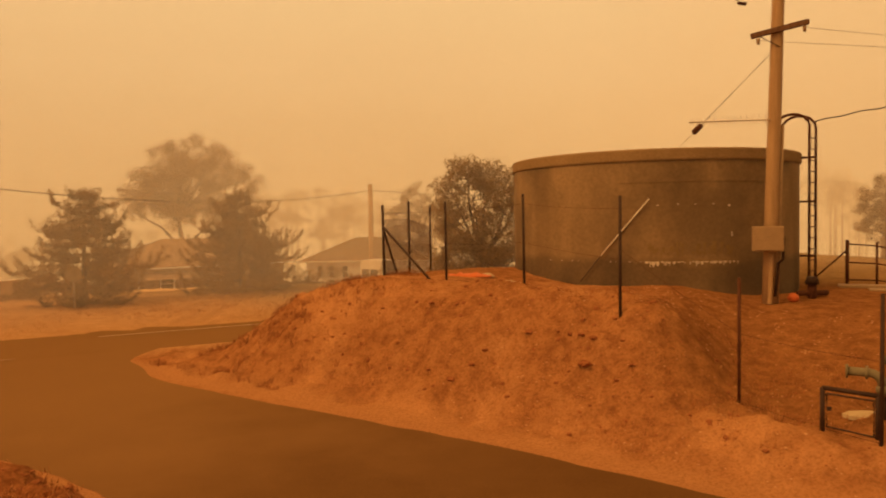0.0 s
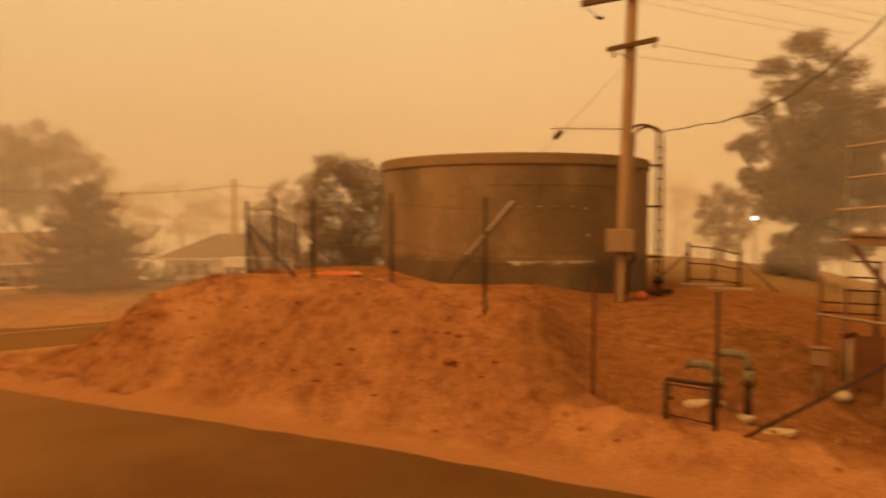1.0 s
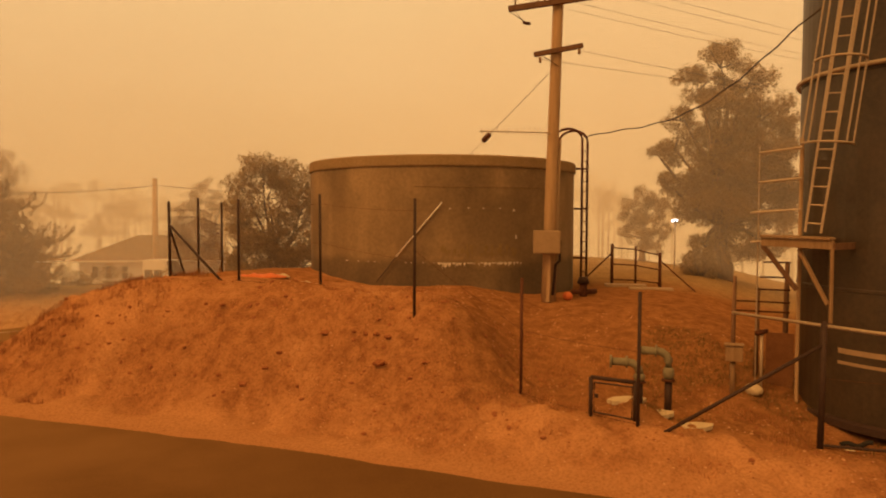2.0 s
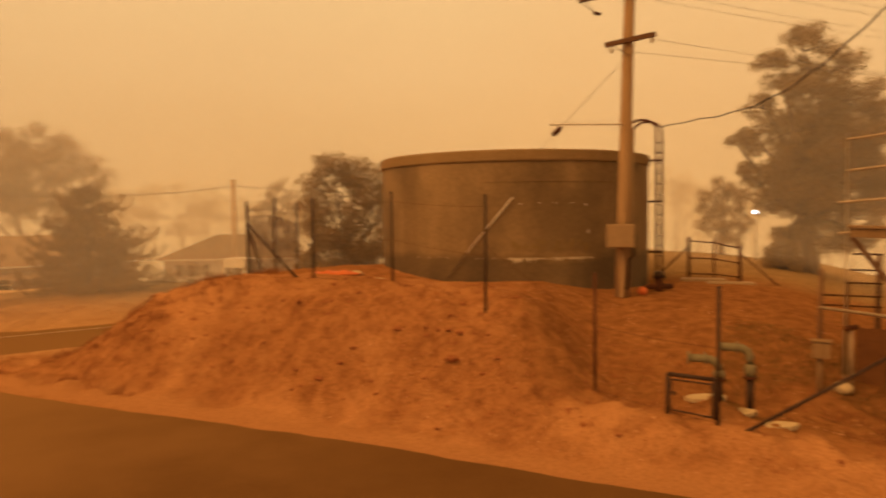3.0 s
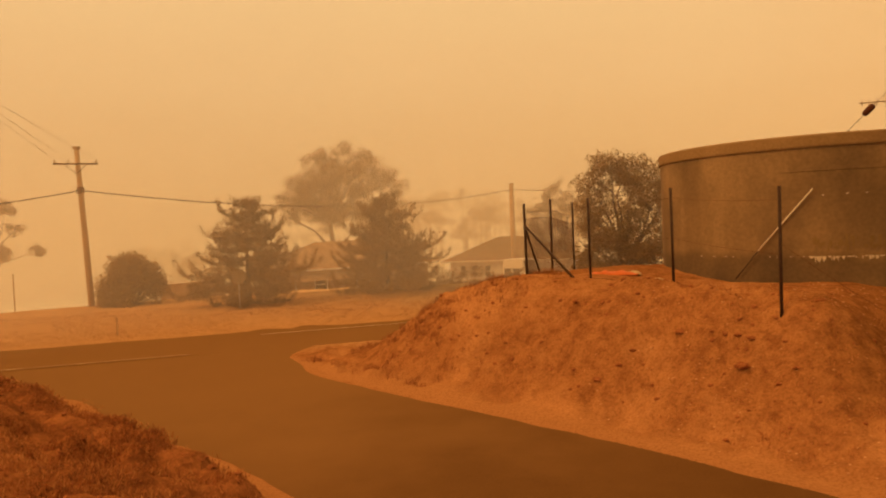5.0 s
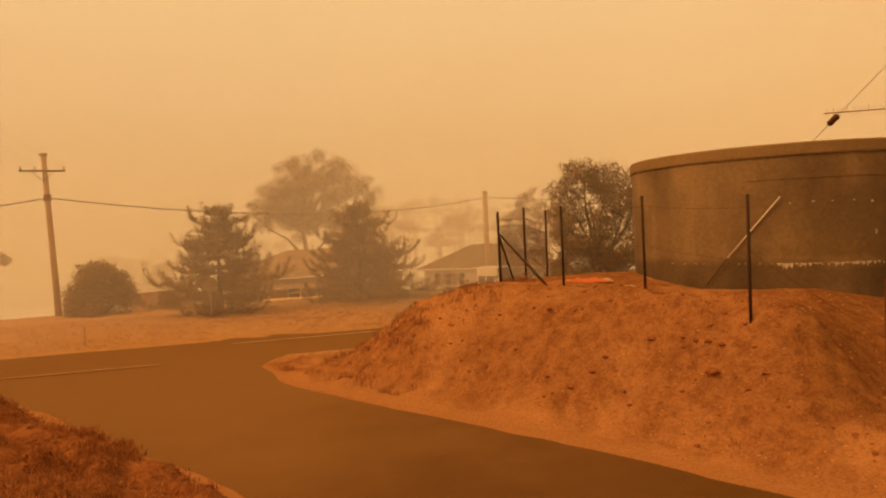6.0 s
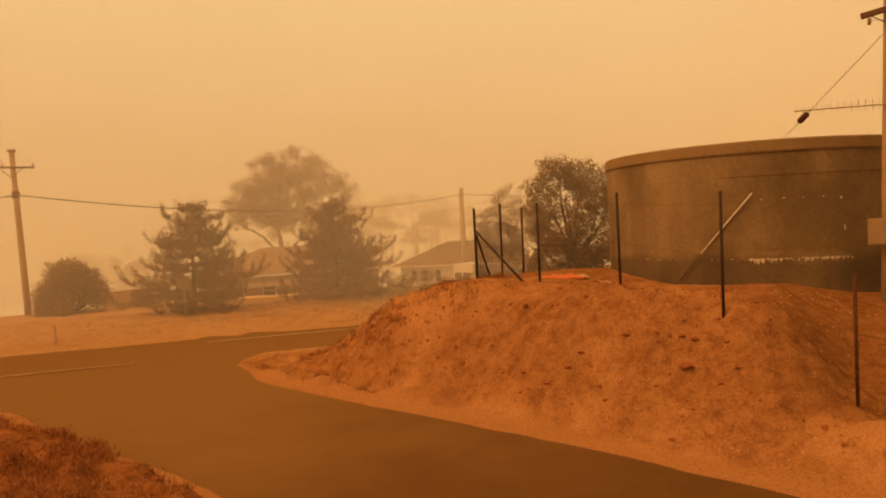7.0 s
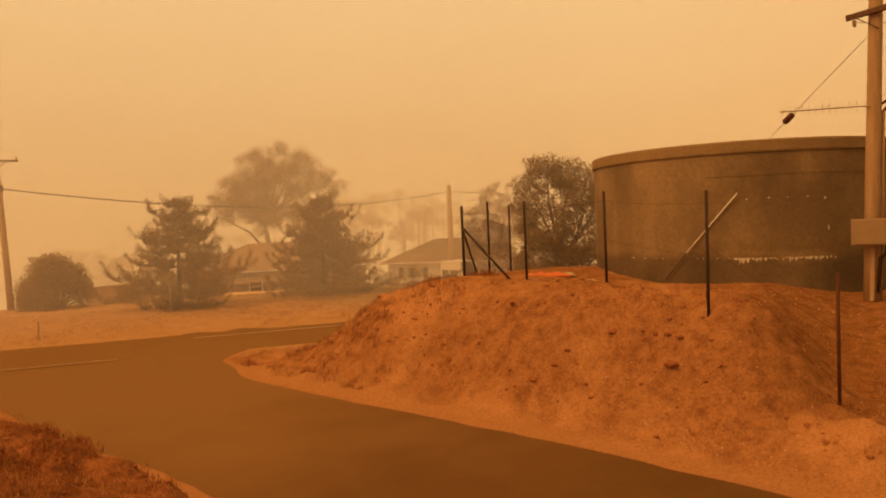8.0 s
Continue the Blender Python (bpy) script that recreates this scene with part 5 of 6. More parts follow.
# ---- drifting smoke: thin banks of it lying one behind the other over the low ground ----
def smoke_mat(name, thick):
    """Thin smoke lit by the sky and the sun from both sides; wispy, denser low down, thinning out upward and at the very ground."""
    m, n, l, b = nodes_of(name)
    m.diffuse_color = (0.9, 0.7, 0.5, 0.15)
    n.remove(b)
    di, tr, cl = n.new("ShaderNodeBsdfDiffuse"), n.new("ShaderNodeBsdfTranslucent"), n.new("ShaderNodeBsdfTransparent")
    for sh_ in (di, tr):
        sh_.inputs["Color"].default_value = (*SMOKE, 1)
    both, veil = n.new("ShaderNodeMixShader"), n.new("ShaderNodeMixShader")
    both.inputs[0].default_value = 0.5
    l.new(di.outputs[0], both.inputs[1])
    l.new(tr.outputs[0], both.inputs[2])
    tc, mp, wisp, uv = n.new("ShaderNodeTexCoord"), n.new("ShaderNodeMapping"), n.new("ShaderNodeTexNoise"), n.new("ShaderNodeSeparateXYZ")
    mp.inputs["Scale"].default_value = (0.05, 0.05, 0.16)
    wisp.inputs["Scale"].default_value, wisp.inputs["Detail"].default_value = 1.0, 3
    l.new(tc.outputs["Object"], mp.inputs[0])
    l.new(mp.outputs[0], wisp.inputs["Vector"])
    l.new(tc.outputs["UV"], uv.inputs[0])
    fade = n.new("ShaderNodeValToRGB")
    el = fade.color_ramp.elements
    for k, (p_, v_) in enumerate(((0.0, 0.0), (0.06, 1.0), (0.30, 0.95), (1.0, 0.0))):
        e = el[k] if k < 2 else el.new(p_)
        e.position, e.color = p_, (v_, v_, v_, 1)
    fade.color_ramp.interpolation = "EASE"
    l.new(uv.outputs["Y"], fade.inputs[0])
    amt = n.new("ShaderNodeMapRange")
    for k, v_ in enumerate((0.3, 0.7, thick * 0.8, thick * 1.2)):
        amt.inputs[k + 1].default_value = v_
    l.new(wisp.outputs["Fac"], amt.inputs[0])
    mul = n.new("ShaderNodeMath")
    mul.operation = "MULTIPLY"
    l.new(fade.outputs[0], mul.inputs[0])
    l.new(amt.outputs[0], mul.inputs[1])
    l.new(mul.outputs[0], veil.inputs[0])
    l.new(cl.outputs[0], veil.inputs[1])
    l.new(both.outputs[0], veil.inputs[2])
    l.new(veil.outputs[0], n["Material Output"].inputs["Surface"])
    return m


def smoke_bank(dist, thick, tall_, seed, draw_in=0.0):
    """A long wavering bank of thin smoke that follows the lie of the land."""
    bm = bmesh.new()
    uvl = bm.loops.layers.uv.new("UVMap")
    cols = []
    for i in range(121):
        b_ = -75 + i * 1.2
        d_ = dist - draw_in * float(smooth(-14, -26, b_)) + 0.35 * math.sin(b_ * 0.13 + seed) + 0.2 * math.sin(b_ * 0.31 + 2 * seed)
        p_ = spot(b_, d_)
        g0 = float(height(p_.x, p_.y, detail=False)) - 0.1
        cols.append([(bm.verts.new((p_.x, p_.y, g0 + tall_ * v_)), (i / 120, v_)) for v_ in (0.0, 0.05, 0.1, 0.3, 0.65, 1.0)])
    for a, b in zip(cols, cols[1:]):
        for k in range(5):
            quad = (a[k], b[k], b[k + 1], a[k + 1])
            f = bm.faces.new([q[0] for q in quad])
            for lp_, q in zip(f.loops, quad):
                lp_[uvl].uv = q[1]
    solid("smoke_bank", bm, smoke_mat("thin_smoke", thick), "thin orange bushfire smoke drifting over the low ground", "smoke", "smoke banks", "stuff", True)


SMOKE = (0.985, 0.96, 0.93)
smoke_bank(25.1, 0.13, 14, 5, 0.8)
smoke_bank(28.2, 0.13, 16, 4, 3.8)
smoke_bank(30.5, 0.07, 18, 1)
smoke_bank(46.0, 0.18, 24, 2)
smoke_bank(67.0, 0.15, 32, 3)


# ---- distant woods, a plain glowing backdrop with smoke haze put into its colour ----
def haze_glow_mat(name, colour):
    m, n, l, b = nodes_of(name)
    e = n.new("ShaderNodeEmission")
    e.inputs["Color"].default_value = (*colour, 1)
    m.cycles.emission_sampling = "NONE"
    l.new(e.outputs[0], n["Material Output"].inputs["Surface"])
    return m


def far_woods(dist, stands, colour, count, seed):
    """Crowns on thin stems along the skyline; stands: bearing, spread in degrees, height of the tops per metre, number of crowns."""
    g = np.random.RandomState(seed)
    cl, bm = [], bmesh.new()
    for b0, spread, top, k in stands:
        for _ in range(k):
            b_ = b0 + g.uniform(-spread, spread)
            t_ = top - abs(g.normal(0, 0.011)) - 0.016 * ((b_ - b0) / spread) ** 2
            p_ = spot(b_, dist * g.uniform(0.97, 1.08))
            tz = EYE + t_ * dist
            tube(bm, [(p_.x, p_.y, EYE - 0.09 * dist), (p_.x, p_.y, tz)], [0.28, 0.06], 5)
            for _ in range(7):
                w_ = dist * g.uniform(0.005, 0.0115)
                cl.append((p_.x + g.normal(0, dist * 0.010), p_.y + g.normal(0, dist * 0.010), tz - abs(g.normal(0, dist * 0.018)), w_, w_, w_ * 0.75))
    veil = haze_glow_mat("haze_glow_woods", colour)
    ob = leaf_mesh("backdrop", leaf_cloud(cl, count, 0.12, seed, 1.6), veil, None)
    tagged(ob, "faint woods on the skyline, smoke haze painted into their glow", "woods", kind="structure")
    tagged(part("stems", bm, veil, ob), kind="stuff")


# haze in the glow: paler on the farther stand, darker on the nearer
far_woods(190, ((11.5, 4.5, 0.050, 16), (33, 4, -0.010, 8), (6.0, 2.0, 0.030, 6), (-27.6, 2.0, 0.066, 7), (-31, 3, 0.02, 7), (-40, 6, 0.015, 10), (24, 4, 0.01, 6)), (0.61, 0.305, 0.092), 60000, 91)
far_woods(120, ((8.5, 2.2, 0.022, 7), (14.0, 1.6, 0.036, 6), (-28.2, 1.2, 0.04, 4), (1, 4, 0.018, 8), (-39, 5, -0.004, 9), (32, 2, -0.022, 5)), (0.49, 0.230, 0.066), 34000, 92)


# ---- houses ----
def corner_post(a, b, t):
    return a + (b - a) * t


def house(name, corner, along_dir, length, depth, wall_h, roof_h, wall_m, roof_m, label, windows, over=0.5, hip=True):
    """A low house: weatherboard walls, hipped sheet roof with eaves, framed windows in the long wall. corner is the near end of the front wall."""
    u = Vector(along_dir).normalized()
    v = Vector((-u.y, u.x, 0))
    if v.dot(Vector(corner).xy.to_3d()) < 0:
        v = -v
    t = thing(name, corner, label, "house", "houses across the street")
    th = 0.15

    def P(a, b_, z):
        return u * a + v * b_ + Vector((0, 0, z))

    for nm, a0, b0, a1, b1 in (("wall", 0, 0, length, 0), ("wall", length, 0, length, depth), ("wall", 0, depth, length, depth), ("wall", 0, 0, 0, depth)):
        bm = bmesh.new()
        if (b0, b1) == (0, 0):
            xs = [0.0] + [e for w in windows for e in (w[0], w[0] + w[1])] + [length]
            for i in range(0, len(xs), 2):
                beam(bm, P(xs[i], 0, wall_h / 2), P(xs[i + 1], 0, wall_h / 2), th, wall_h, 0)
            for w in windows:
                for lo, hi in ((0, w[2]), (w[2] + w[3], wall_h)):
                    beam(bm, P(w[0], 0, (lo + hi) / 2), P(w[0] + w[1], 0, (lo + hi) / 2), th - 0.004, hi - lo, 0)
        else:
            beam(bm, P(a0, b0, wall_h / 2), P(a1, b1, wall_h / 2), th, wall_h, 0)
        wall = part("wall", bm, wall_m, t)
        if (b0, b1) == (0, 0):
            bm = bmesh.new()
            k = int(wall_h / 0.22)
            for i in range(1, k):
                for j in range(0, len(xs), 2):
                    beam(bm, P(xs[j], -th / 2 - 0.008, i * 0.22), P(xs[j + 1], -th / 2 - 0.008, i * 0.22), 0.016, 0.02, 0)
            part("board_lap", bm, wall_m, wall)
    for w in windows:
        a, ww, s, hh = w
        win = part("window", slab(P(a + ww / 2, 0.03, s + hh / 2), (ww, 0.02, hh), turn=math.atan2(u.y, u.x)), GLASS_DARK, t, "dark window pane")
        bm = bmesh.new()
        for z in (s, s + hh / 2, s + hh):
            beam(bm, P(a, -0.06, z), P(a + ww, -0.06, z), 0.07, 0.06, 0)
        for x_ in (a, a + ww):
            beam(bm, P(x_, -0.062, s), P(x_, -0.062, s + hh), 0.07, 0.06, 0)
        part("frame", bm, SIGN_WHITE, win)
        part("sill", beam(bmesh.new(), P(a - 0.08, -0.1, s - 0.05), P(a + ww + 0.08, -0.1, s - 0.05), 0.12, 0.05), SIGN_WHITE, win)
    bm = bmesh.new()
    ins = depth / 2 + over if hip else 0.0
    e = [bm.verts.new(P(a, b_, wall_h)) for a, b_ in ((-over, -over), (length + over, -over), (length + over, depth + over), (-over, depth + over))]
    r = [bm.verts.new(P(a, depth / 2, wall_h + roof_h)) for a in (-over + ins, length + over - ins)]
    for f in ((e[0], e[1], r[1], r[0]), (e[1], e[2], r[1]), (e[2], e[3], r[0], r[1]), (e[3], e[0], r[0])):
        bm.faces.new(f)
    bmesh.ops.solidify(bm, geom=bm.faces[:], thickness=-0.08)
    roof = part("roof", bm, roof_m, t)
    bm = bmesh.new()
    k = int((length + 2 * over) / 0.35)
    for i in range(k + 1):
        a = -over + (length + 2 * over) * i / k
        f = min(1.0, (a + over) / ins, (length + over - a) / ins) if ins else 1.0
        if f > 0.03:
            beam(bm, P(a, -over, wall_h + 0.085), P(a, -over + (depth / 2 + over) * f, wall_h + roof_h * f + 0.085), 0.05, 0.025, 0)
    tagged(part("sheet_rib", bm, roof_m, roof), kind="stuff")
    part("gutter", beam(bmesh.new(), P(-over, -over - 0.05, wall_h - 0.03), P(length + over, -over - 0.05, wall_h - 0.03), 0.1, 0.1), SIGN_WHITE, t, "pale gutter")
    part("floor_slab", slab(P(length / 2, depth / 2, 0.04), (length - 0.2, depth - 0.2, 0.08), turn=math.atan2(u.y, u.x)), CONC_SLAB, t)
    return t, P


A, B = spot(11.58, 62), spot(5.0, 60.5)
gz = min(ground_z(*A.xy), ground_z(*B.xy))
wh, P = house("white_house", (A.x, A.y, gz), (B - A).xy.to_3d(), (B - A).length + 3, 7.0, EYE - 0.053 * 62 - gz, 1.9, WHITE_WALL, ROOF_DARK, "white weatherboard house with a low grey hipped roof",
              [(0.85, 0.42, 1.25, 0.95), (1.85, 0.46, 1.2, 1.0), (3.0, 0.48, 1.2, 1.0)], 0.7)
A, B = spot(25.0, 56), spot(13.5, 60)
gz = min(ground_z(*A.xy), ground_z(*B.xy))
bh, P = house("brown_house", (A.x, A.y, gz), (B - A).xy.to_3d(), (B - A).length, 7.5, EYE - 0.0545 * 57 - gz, 2.0, BROWN_WALL, ROOF_TIN, "brown house with a faded sheet-metal roof behind the pines",
              [(2.6, 1.0, 0.9, 1.2), (6.2, 0.9, 0.9, 1.2)], 0.7)
for k in range(5):
    q = P(0.6 + k * 2.4, -2.0, 0)
    part("veranda_post", beam(bmesh.new(), q + Vector((0, 0, -0.1)), q + Vector((0, 0, 1.95)), 0.1, 0.1), SIGN_WHITE, bh)
bm = bmesh.new()
vs = [bm.verts.new(P(a, b_, z)) for a, b_, z in ((0, -2.2, 1.98), (10.6, -2.2, 1.98), (10.6, -0.1, 2.3), (0, -0.1, 2.3))]
bm.faces.new(vs)
bmesh.ops.solidify(bm, geom=bm.faces[:], thickness=0.05)
part("veranda_roof", bm, ROOF_TIN, bh, "pale veranda awning")
wa, wb = spot(33.8, 42.0), spot(29.3, 43.5)
lw = thing("low_wall", (wa.x, wa.y, ground_z(*wa.xy)), "low brown garden wall beside the round shrub", "wall")
part("face", beam(bmesh.new(), Vector((0, 0, 0.35)), (wb - wa).xy.to_3d() + Vector((0, 0, 0.35)), 0.18, 0.95), BROWN_WALL, lw)
part("capping", beam(bmesh.new(), Vector((0, 0, 0.85)), (wb - wa).xy.to_3d() + Vector((0, 0, 0.85)), 0.26, 0.05), BROWN_WALL, lw)

# white utility parked behind the mound's crest
ca, cb_ = spot(7.0, 52), spot(4.1, 50)
ut = thing("parked_van", (ca.x, ca.y, ground_z(*ca.xy)), "white utility van parked beside the white house", "van")
ux = (cb_ - ca).xy.to_3d().normalized()
uy = Vector((-ux.y, ux.x, 0))


def U(a, b_, z):
    return ux * a + uy * b_ + Vector((0, 0, z))


top_z = EYE - 0.0535 * 51 - ground_z(*ca.xy)


def hull(profile, half, bev=0.05):
    bm = bmesh.new()
    lo = [bm.verts.new(U(a, -half, z)) for a, z in profile]
    f = bm.faces.new(lo)
    ex = bmesh.ops.extrude_face_region(bm, geom=[f])
    bmesh.ops.translate(bm, vec=uy * 2 * half, verts=[v for v in ex["geom"] if isinstance(v, bmesh.types.BMVert)])
    bmesh.ops.recalc_face_normals(bm, faces=bm.faces[:])
    bmesh.ops.bevel(bm, geom=bm.edges[:], offset=bev, segments=2, affect="EDGES")
    return bm


part("body", hull([(0, 0.3), (2.9, 0.3), (2.9, 0.95), (2.2, 1.02), (1.75, top_z), (0.1, top_z), (0, 1.0)], 0.78), WHITE_PAINT, ut)
for a, w, s, h in ((0.25, 0.6, 1.08, 0.5), (1.0, 0.62, 1.08, 0.5)):
    for sd in (-0.795, 0.795):
        part("window", beam(bmesh.new(), U(a, sd, s + h / 2), U(a + w, sd, s + h / 2), 0.02, h), GLASS_DARK, ut)
bm = bmesh.new()
bm.faces.new([bm.verts.new(p) for p in (U(2.17, -0.66, 1.09), U(2.17, 0.66, 1.09), U(1.82, 0.6, top_z - 0.09), U(1.82, -0.6, top_z - 0.09))])
bmesh.ops.solidify(bm, geom=bm.faces[:], thickness=0.03)
part("windscreen", bm, GLASS_DARK, ut)
for a in (0.55, 2.35):
    for sd in (-0.72, 0.72):
        wheel = part("wheel", bar([U(a, sd - 0.1, 0.3), U(a, sd + 0.1, 0.3)], 0.3, 20), RUBBER, ut)
        part("rim", bar([U(a, sd - 0.11, 0.3), U(a, sd + 0.11, 0.3)], 0.17, 14), GALV, wheel)

drive = []
for k in range(25):
    q_ = spot(24.5 - k * 0.5, 36.5 + k * 0.06)
    q2 = spot(24.5 - k * 0.5, 38.6 + k * 0.12 + 0.3 * math.sin(k * 1.3))
    drive.append([Vector((v_.x, v_.y, ground_z(*v_.xy) + 0.03)) for v_ in (q_, q_.lerp(q2, 0.5), q2)])
solid("driveway", ribbon(drive), mat("pale_dry_gravel", (0.56, 0.34, 0.16), (0.74, 0.50, 0.26), 1.5, 0.95), "pale gravel driveway in front of the brown house", "driveway", kind="structure")

# low timber barrier by the street
p0, p1 = grounded(10.1, 30.0), grounded(8.95, 29.2)
brr = thing("timber_barrier", p0, "low dark timber rail barrier on the verge", "barrier")
for q in (Vector((0, 0, 0)), p1 - p0):
    part("post", beam(bmesh.new(), q + Vector((0, 0, -0.2)), q + Vector((0, 0, 0.62)), 0.12, 0.12), WOOD_DARK, brr)
part("rail", beam(bmesh.new(), Vector((0, 0, 0.66)), p1 - p0 + Vector((0, 0, 0.62)), 0.12, 0.1), WOOD_DARK, brr)

# signs
sp = grounded(45.6, 24.0)
sg = thing("stop_sign", sp, "red octagonal road sign on a thin post", "road sign")
part("post", bar([(0, 0, -0.2), (0, 0, 1.75)], 0.03, 8), GALV, sg, smooth=True)
fd = -Vector((sp.x, sp.y, 0)).normalized()
q = fd.to_track_quat("Z", "Y").to_matrix().to_4x4()
for rad, depth, m_, o in ((0.33, 0.02, SIGN_WHITE, 0.035), (0.305, 0.02, SIGN_RED, 0.042)):
    bm = bmesh.new()
    bmesh.ops.create_cone(bm, cap_ends=True, segments=8, radius1=rad, radius2=rad, depth=depth, matrix=Matrix.Translation(Vector((0, 0, 1.42)) + fd * o) @ q @ Matrix.Rotation(radians(22.5), 4, "Z"))
    part("sign_border" if m_ is SIGN_WHITE else "sign_face", bm, m_, sg)
part("lettering", slab(Vector((0, 0, 1.42)) + fd * 0.055, (0.36, 0.004, 0.1), turn=math.atan2(fd.y, fd.x) + math.pi / 2), SIGN_WHITE, sg, "pale bar of lettering")
sp = grounded(28.2, 31.0)
s2 = thing("road_sign", sp, "round road sign seen from behind on a thin post", "road sign")
part("post", bar([(0, 0, -0.2), (0, 0, 1.5)], 0.025, 8), GALV, s2, smooth=True)
fd = -Vector((sp.x, sp.y, 0)).normalized()
bm = bmesh.new()
bmesh.ops.create_cone(bm, cap_ends=True, segments=28, radius1=0.31, radius2=0.31, depth=0.02, matrix=Matrix.Translation(Vector((0, 0, 1.35)) + fd * 0.04) @ fd.to_track_quat("Z", "Y").to_matrix().to_4x4())
part("disc", bm, SIGN_BACK, s2)
for b_, d_, h_ in ((36.9, 27.0, 0.65), (43.2, 44.0, 2.1), (45.4, 33.0, 1.7)):
    p = grounded(b_, d_)
    solid("marker_post", bar([(0, 0, -0.1), (0, 0, h_)], 0.03, 6), WOOD_POLE, "thin weathered marker post in the verge", "post", "marker posts", at=p)

# small floodlight burning in the smoke
lp = spot(-33.2, 34.0)
lz = ground_z(*lp.xy)
fl = thing("flood_light", (lp.x, lp.y, lz), "lit floodlight on a thin pole in the field", "lamp")
part("pole", bar([(0, 0, -0.2), (0, 0, EYE - lz)], 0.035, 8), GALV, fl, smooth=True)
GLOW, n_, l_, b_ = nodes_of("lit_lamp_glass")
b_.inputs["Emission Color"].default_value, b_.inputs["Emission Strength"].default_value = (0.85, 0.95, 1.0, 1), 16.0
fdv = -Vector((lp.x, lp.y, 0)).normalized()
part("housing", slab((0, 0, EYE - lz), (0.26, 0.12, 0.14), turn=math.atan2(fdv.y, fdv.x) + math.pi / 2, bevel=0.02), BOX_GREY, fl)
part("lamp_glass", slab(Vector((0, 0, EYE - lz)) + fdv * 0.072, (0.22, 0.02, 0.10), turn=math.atan2(fdv.y, fdv.x) + math.pi / 2), GLOW, fl, "bright white lamp glass")

# orange barrier mesh and pale bags on the pad
for b_, d_, w_, h_, m_, lab, nm, cat in ((-0.9, 16.6, 1.2, 0.09, ORANGE_PL, "crumpled orange plastic barrier mesh lying on the pad", "barrier_mesh", "barrier mesh"), (-2.6, 16.9, 0.35, 0.08, CONC_SLAB, "pale rag lying on the pad", "rag", "rag"), (-4.4, 16.2, 0.3, 0.05, CONC_SLAB, "pale plastic sheet lying against the tank", "plastic_sheet", "sheet")):
    p = grounded(b_, d_)
    bm = bmesh.new()
    bmesh.ops.create_grid(bm, x_segments=26, y_segments=8, size=0.5)
    for v in bm.verts:
        e = max(0.0, 1 - (2 * abs(v.co.x)) ** 3) * max(0.0, 1 - (2 * abs(v.co.y)) ** 2)
        zz = h_ * e * (0.5 + 0.9 * abs(noise.noise(Vector((v.co.x * 9, v.co.y * 6, d_)))))
        v.co = Vector((v.co.x * w_ * (1 + 0.1 * noise.noise(v.co * 7)), v.co.y * 0.5, zz))
    bmesh.ops.solidify(bm, geom=bm.faces[:], thickness=0.01)
    solid(nm, bm, m_, lab, cat, smooth=True, at=p)

# ---- clods, stones, dry grass ----
rs = np.random.RandomState(77)


def scatter(count, s0, s1, n0, n1):
    s, n = rs.uniform(s0, s1, count), rs.uniform(n0, n1, count)
    x, y = (-0.79 * s + 0.61 * n) / 0.9962, (0.61 * s + 0.79 * n) / 0.9962
    return x, y, height(x, y)


def lumps(name, pts, sizes, material, label, cat):
    ico = bmesh.new()
    bmesh.ops.create_icosphere(ico, subdivisions=1, radius=1)
    ico.verts.ensure_lookup_table()
    bv = np.array([v.co[:] for v in ico.verts])
    bf = np.array([[v.index for v in f.verts] for f in ico.faces])
    ico.free()
    k = len(sizes)
    jit = 1 + 0.35 * rs.uniform(-1, 1, (k, len(bv), 1))
    squash = np.stack([rs.uniform(0.8, 1.3, k), rs.uniform(0.8, 1.3, k), rs.uniform(0.5, 0.85, k)], 1)[:, None, :]
    V = bv[None] * jit * squash * sizes[:, None, None] + np.stack(pts, 1)[:, None, :]
    F = bf[None] + (np.arange(k) * len(bv))[:, None, None]
    m2 = bpy.data.meshes.new(name)
    m2.from_pydata(V.reshape(-1, 3).tolist(), [], F.reshape(-1, 3).tolist())
    m2.materials.append(material)
    return tagged(new(name, m2), label, cat, kind="stuff")


CLOD = mat("dark_red_clods", (0.18, 0.062, 0.026), (0.36, 0.14, 0.058), 5, 0.95)
STONE = mat("pale_gravel", (0.42, 0.22, 0.11), (0.62, 0.36, 0.18), 6, 0.9)
x, y, z = scatter(1500, -2, 15, 9.5, 12.3)
lumps("dirt_clods", (x, y, z), rs.uniform(0.005, 0.020, 1500) * (1 + 1.5 * (rs.rand(1500) > 0.97)), CLOD, "crumbled red dirt clods strewn over the mound", "clods")
x, y, z = scatter(1500, -4, 8, 9.2, 15)
lumps("gravel", (x, y, z), rs.uniform(0.006, 0.02, 1500), STONE, "pale gravel scattered on the verge", "gravel")
for b_, d_, r_ in ((-10.25, 11.65, 0.11), (-10.9, 11.9, 0.06), (-5.9, 12.5, 0.07), (-13.9, 11.4, 0.05), (-10.0, 12.0, 0.06), (0.4, 12.6, 0.07)):
    p = grounded(b_, d_)
    bm = bmesh.new()
    bmesh.ops.create_icosphere(bm, subdivisions=3, radius=r_)
    for v in bm.verts:
        v.co *= 1 + 0.5 * noise.noise(v.co * (1.5 / r_) + Vector((b_, d_, 0)))
        v.co.z *= 0.5
    solid("dirt_clod", bm, CLOD, "large dark clod of red dirt on the mound's face", "clod", "large clods", at=p + Vector((0, 0, r_ * 0.1)))


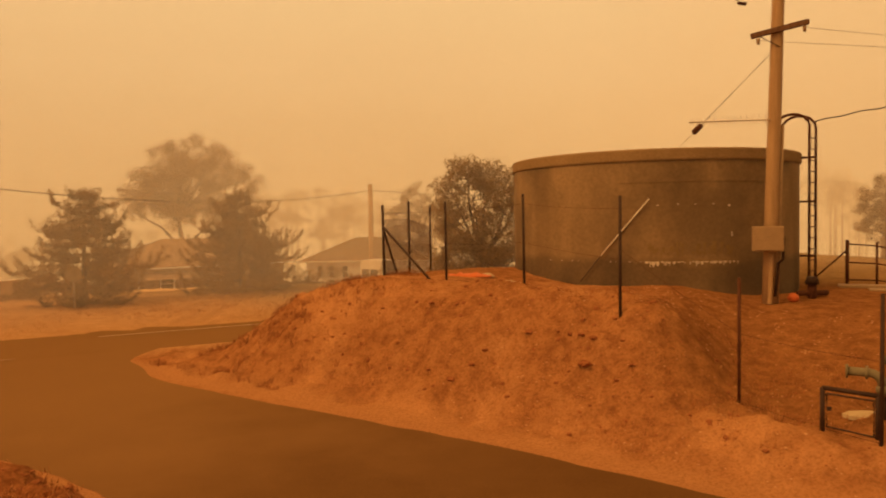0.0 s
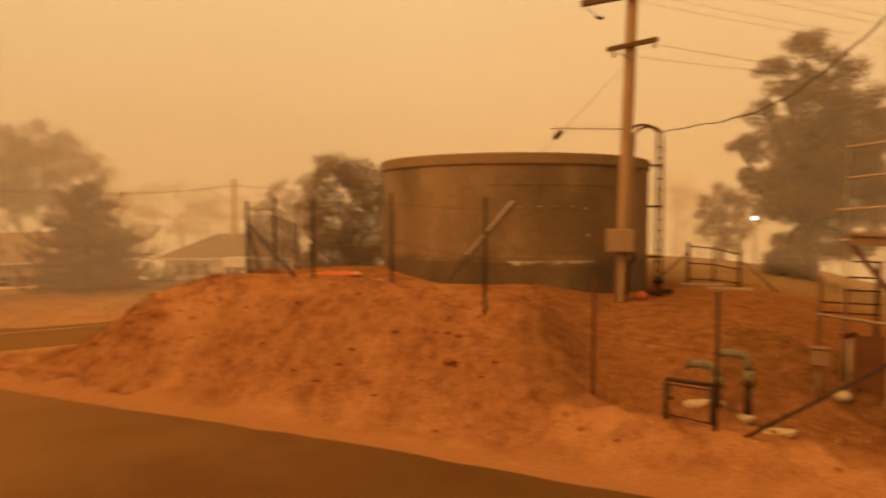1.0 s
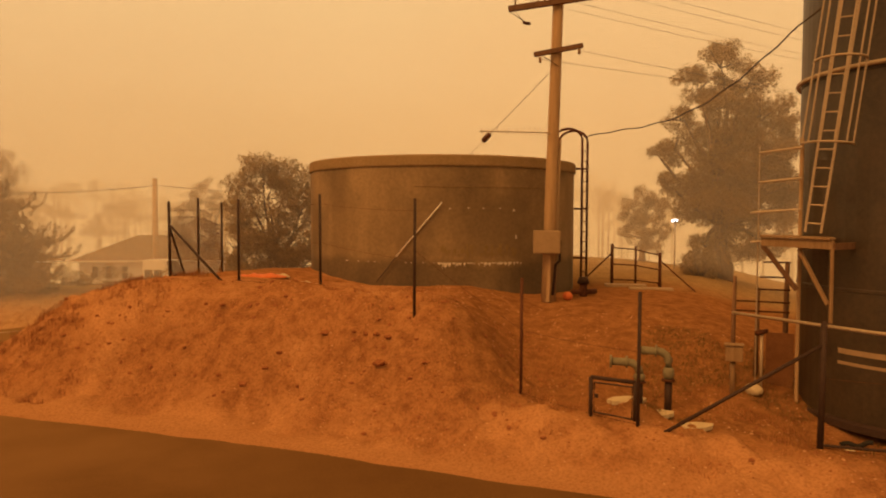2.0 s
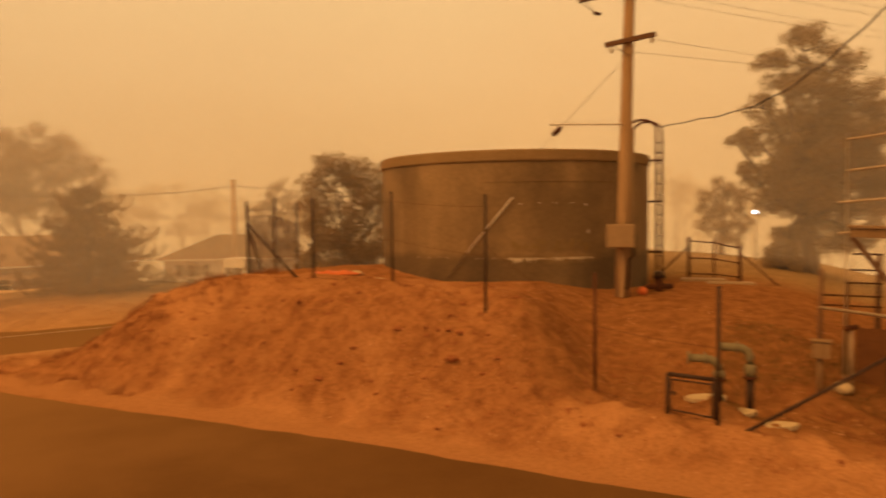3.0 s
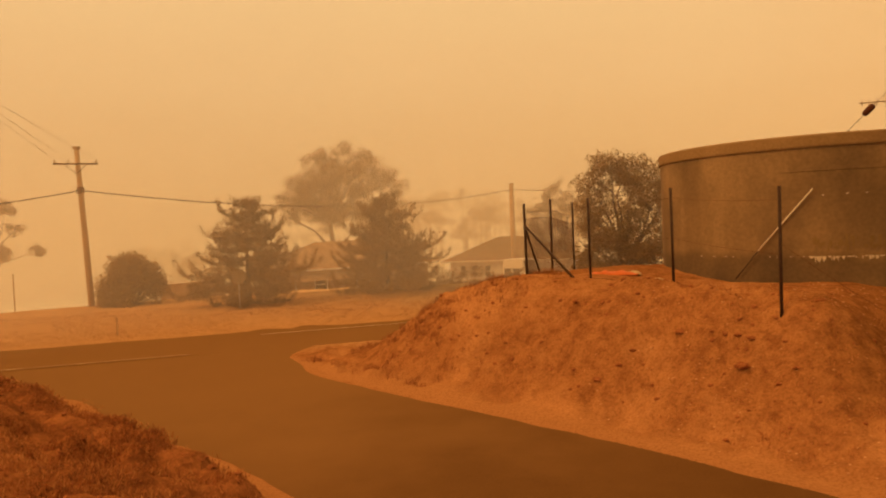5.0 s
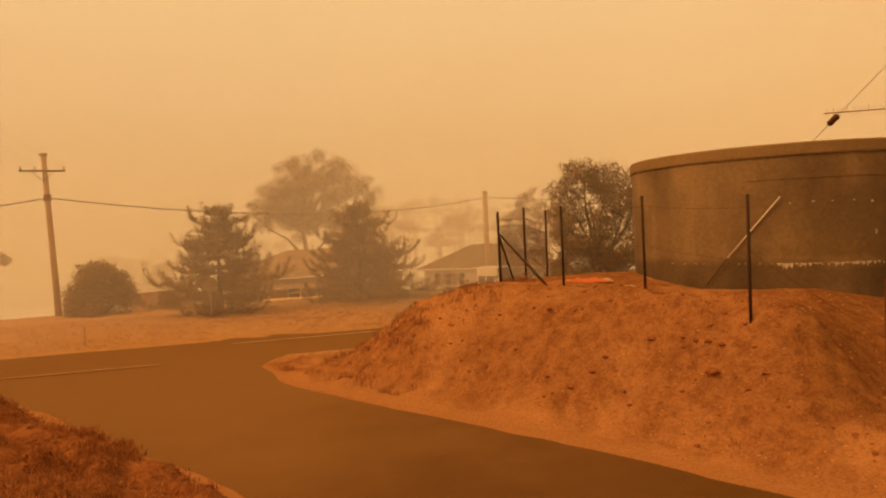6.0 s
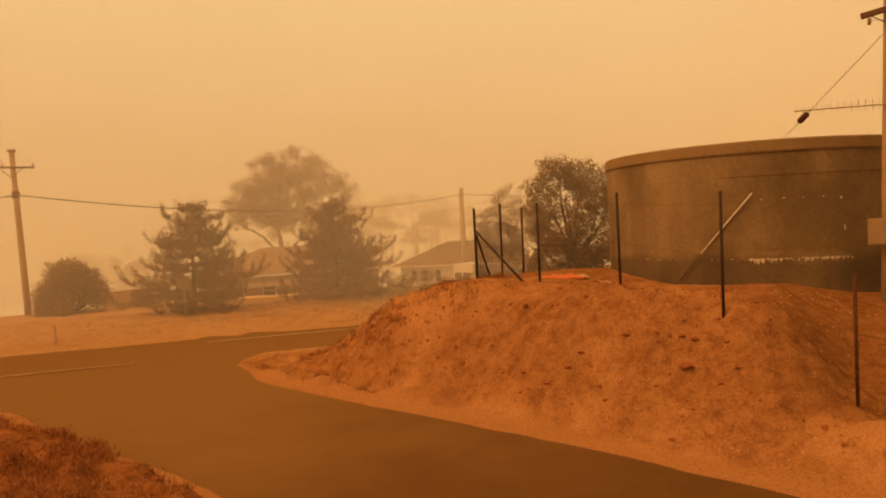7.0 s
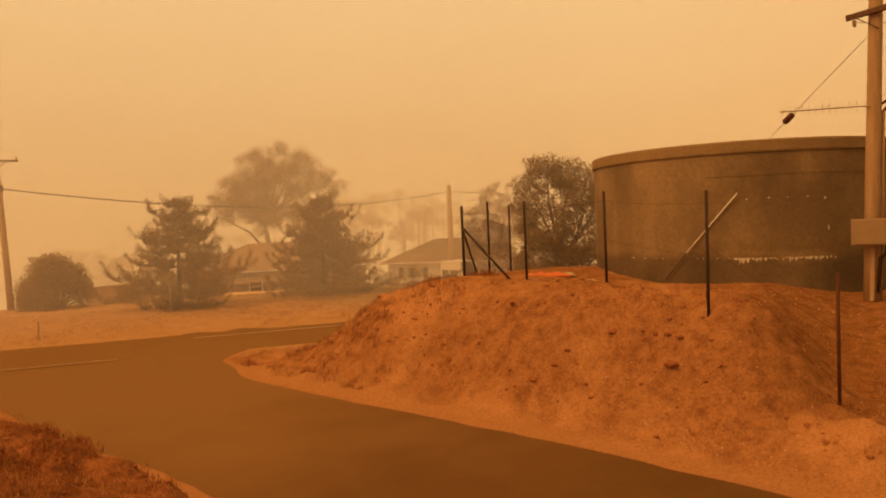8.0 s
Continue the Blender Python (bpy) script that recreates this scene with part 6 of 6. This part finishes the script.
def grass(name, pts, hmin, hmax, material, label, cat="grass", blades=7, spread=0.06, lean=0.5, wide=1.0):
    x, y, z = pts
    k = len(x)
    X, Y, Z = (np.repeat(a, blades) for a in (x, y, z))
    X, Y = X + rs.normal(0, spread, k * blades), Y + rs.normal(0, spread, k * blades)
    h = rs.uniform(hmin, hmax, k * blades)
    a = rs.uniform(0, 6.283, k * blades)
    tip = np.stack([X + np.cos(a) * h * lean * rs.rand(k * blades), Y + np.sin(a) * h * lean * rs.rand(k * blades), Z + h], 1)
    w = (0.004 + 0.012 * h) * wide
    o = np.stack([-np.sin(a), np.cos(a), 0 * a], 1) * w[:, None]
    root = np.stack([X, Y, Z - 0.02], 1)
    V = np.stack([root - o, root + o, tip + o * 0.15, tip - o * 0.15], 1).reshape(-1, 3)
    ob = leaf_mesh(name, V, material, None, label)
    return tagged(ob, label, cat, kind="stuff")


def clumpy(pts, size, cut, seed):
    x, y, z = pts
    keep = rough(x, y, size, 3, seed) > cut
    return x[keep], y[keep], z[keep]


grass("dry_grass", clumpy(scatter(9000, 1.5, 16.5, -1.5, 3.9), 0.7, 0.0, 51), 0.012, 0.04, DRY_GRASS, "short dry straw-coloured grass on the near bank", "grass", 7, 0.06, 1.8, 1.6)
grass("dead_weeds", clumpy(scatter(2600, 3, 15.0, 1.2, 3.6), 0.5, 0.12, 52), 0.02, 0.07, WEED, "clumps of dead brown weeds along the bank's lip", "weeds", 9, 0.06, 1.3, 2.2)
grass("dead_weeds", clumpy(scatter(1500, 10.5, 16.5, 8.9, 13.5), 0.6, 0.05, 53), 0.03, 0.16, WEED, "clumps of dead brown weeds on the mound's flank", "weeds", 9)
grass("dry_grass", clumpy(scatter(3600, -1, 14, 9.5, 14), 0.8, 0.12, 54), 0.02, 0.09, DRY_GRASS, "sparse dry stubble on the mound")
c_, m_ = rs.uniform(-14, 16, 9000), rs.uniform(FAR + 0.3, FAR + 8, 9000)
x, y = 0.885 * c_ - 0.465 * m_, 0.465 * c_ + 0.885 * m_
grass("dry_grass", clumpy((x, y, height(x, y)), 2.0, -0.1, 55), 0.02, 0.075, STRAW, "bleached dry grass on the verge across the street")
grass("short_grass", clumpy(scatter(9000, -7, 1.6, 10.8, 14.5), 1.2, 0.02, 56), 0.015, 0.05, OLIVE_GRASS, "short olive-brown grass patches by the tall tank")
x, y, z = scatter(2600, 2, 16, 0.3, 3.4)
lumps("dirt_clods", (x, y, z - 0.006), rs.uniform(0.006, 0.034, 2600), CLOD, "crumbled red clods along the near bank's lip", "clods")
MAT_GRASS = leaf_mat("matted_dead_grass", (0.25, 0.090, 0.031), (0.45, 0.195, 0.075))
grass("matted_grass", clumpy(scatter(9000, 2, 15.5, 0.2, 3.4), 0.45, 0.06, 58), 0.012, 0.045, MAT_GRASS, "matted dead grass clinging to the near bank", "grass", 8, 0.05, 1.8, 2.6)
x, y, z = scatter(240, 3, 15.5, 9.7, 12.0)
lumps("dirt_clods", (x, y, z - 0.012), rs.uniform(0.015, 0.055, 240) * (0.7 + 0.6 * rs.rand(240)), CLOD, "flat dark clods breaking out of the mound's face", "clods")
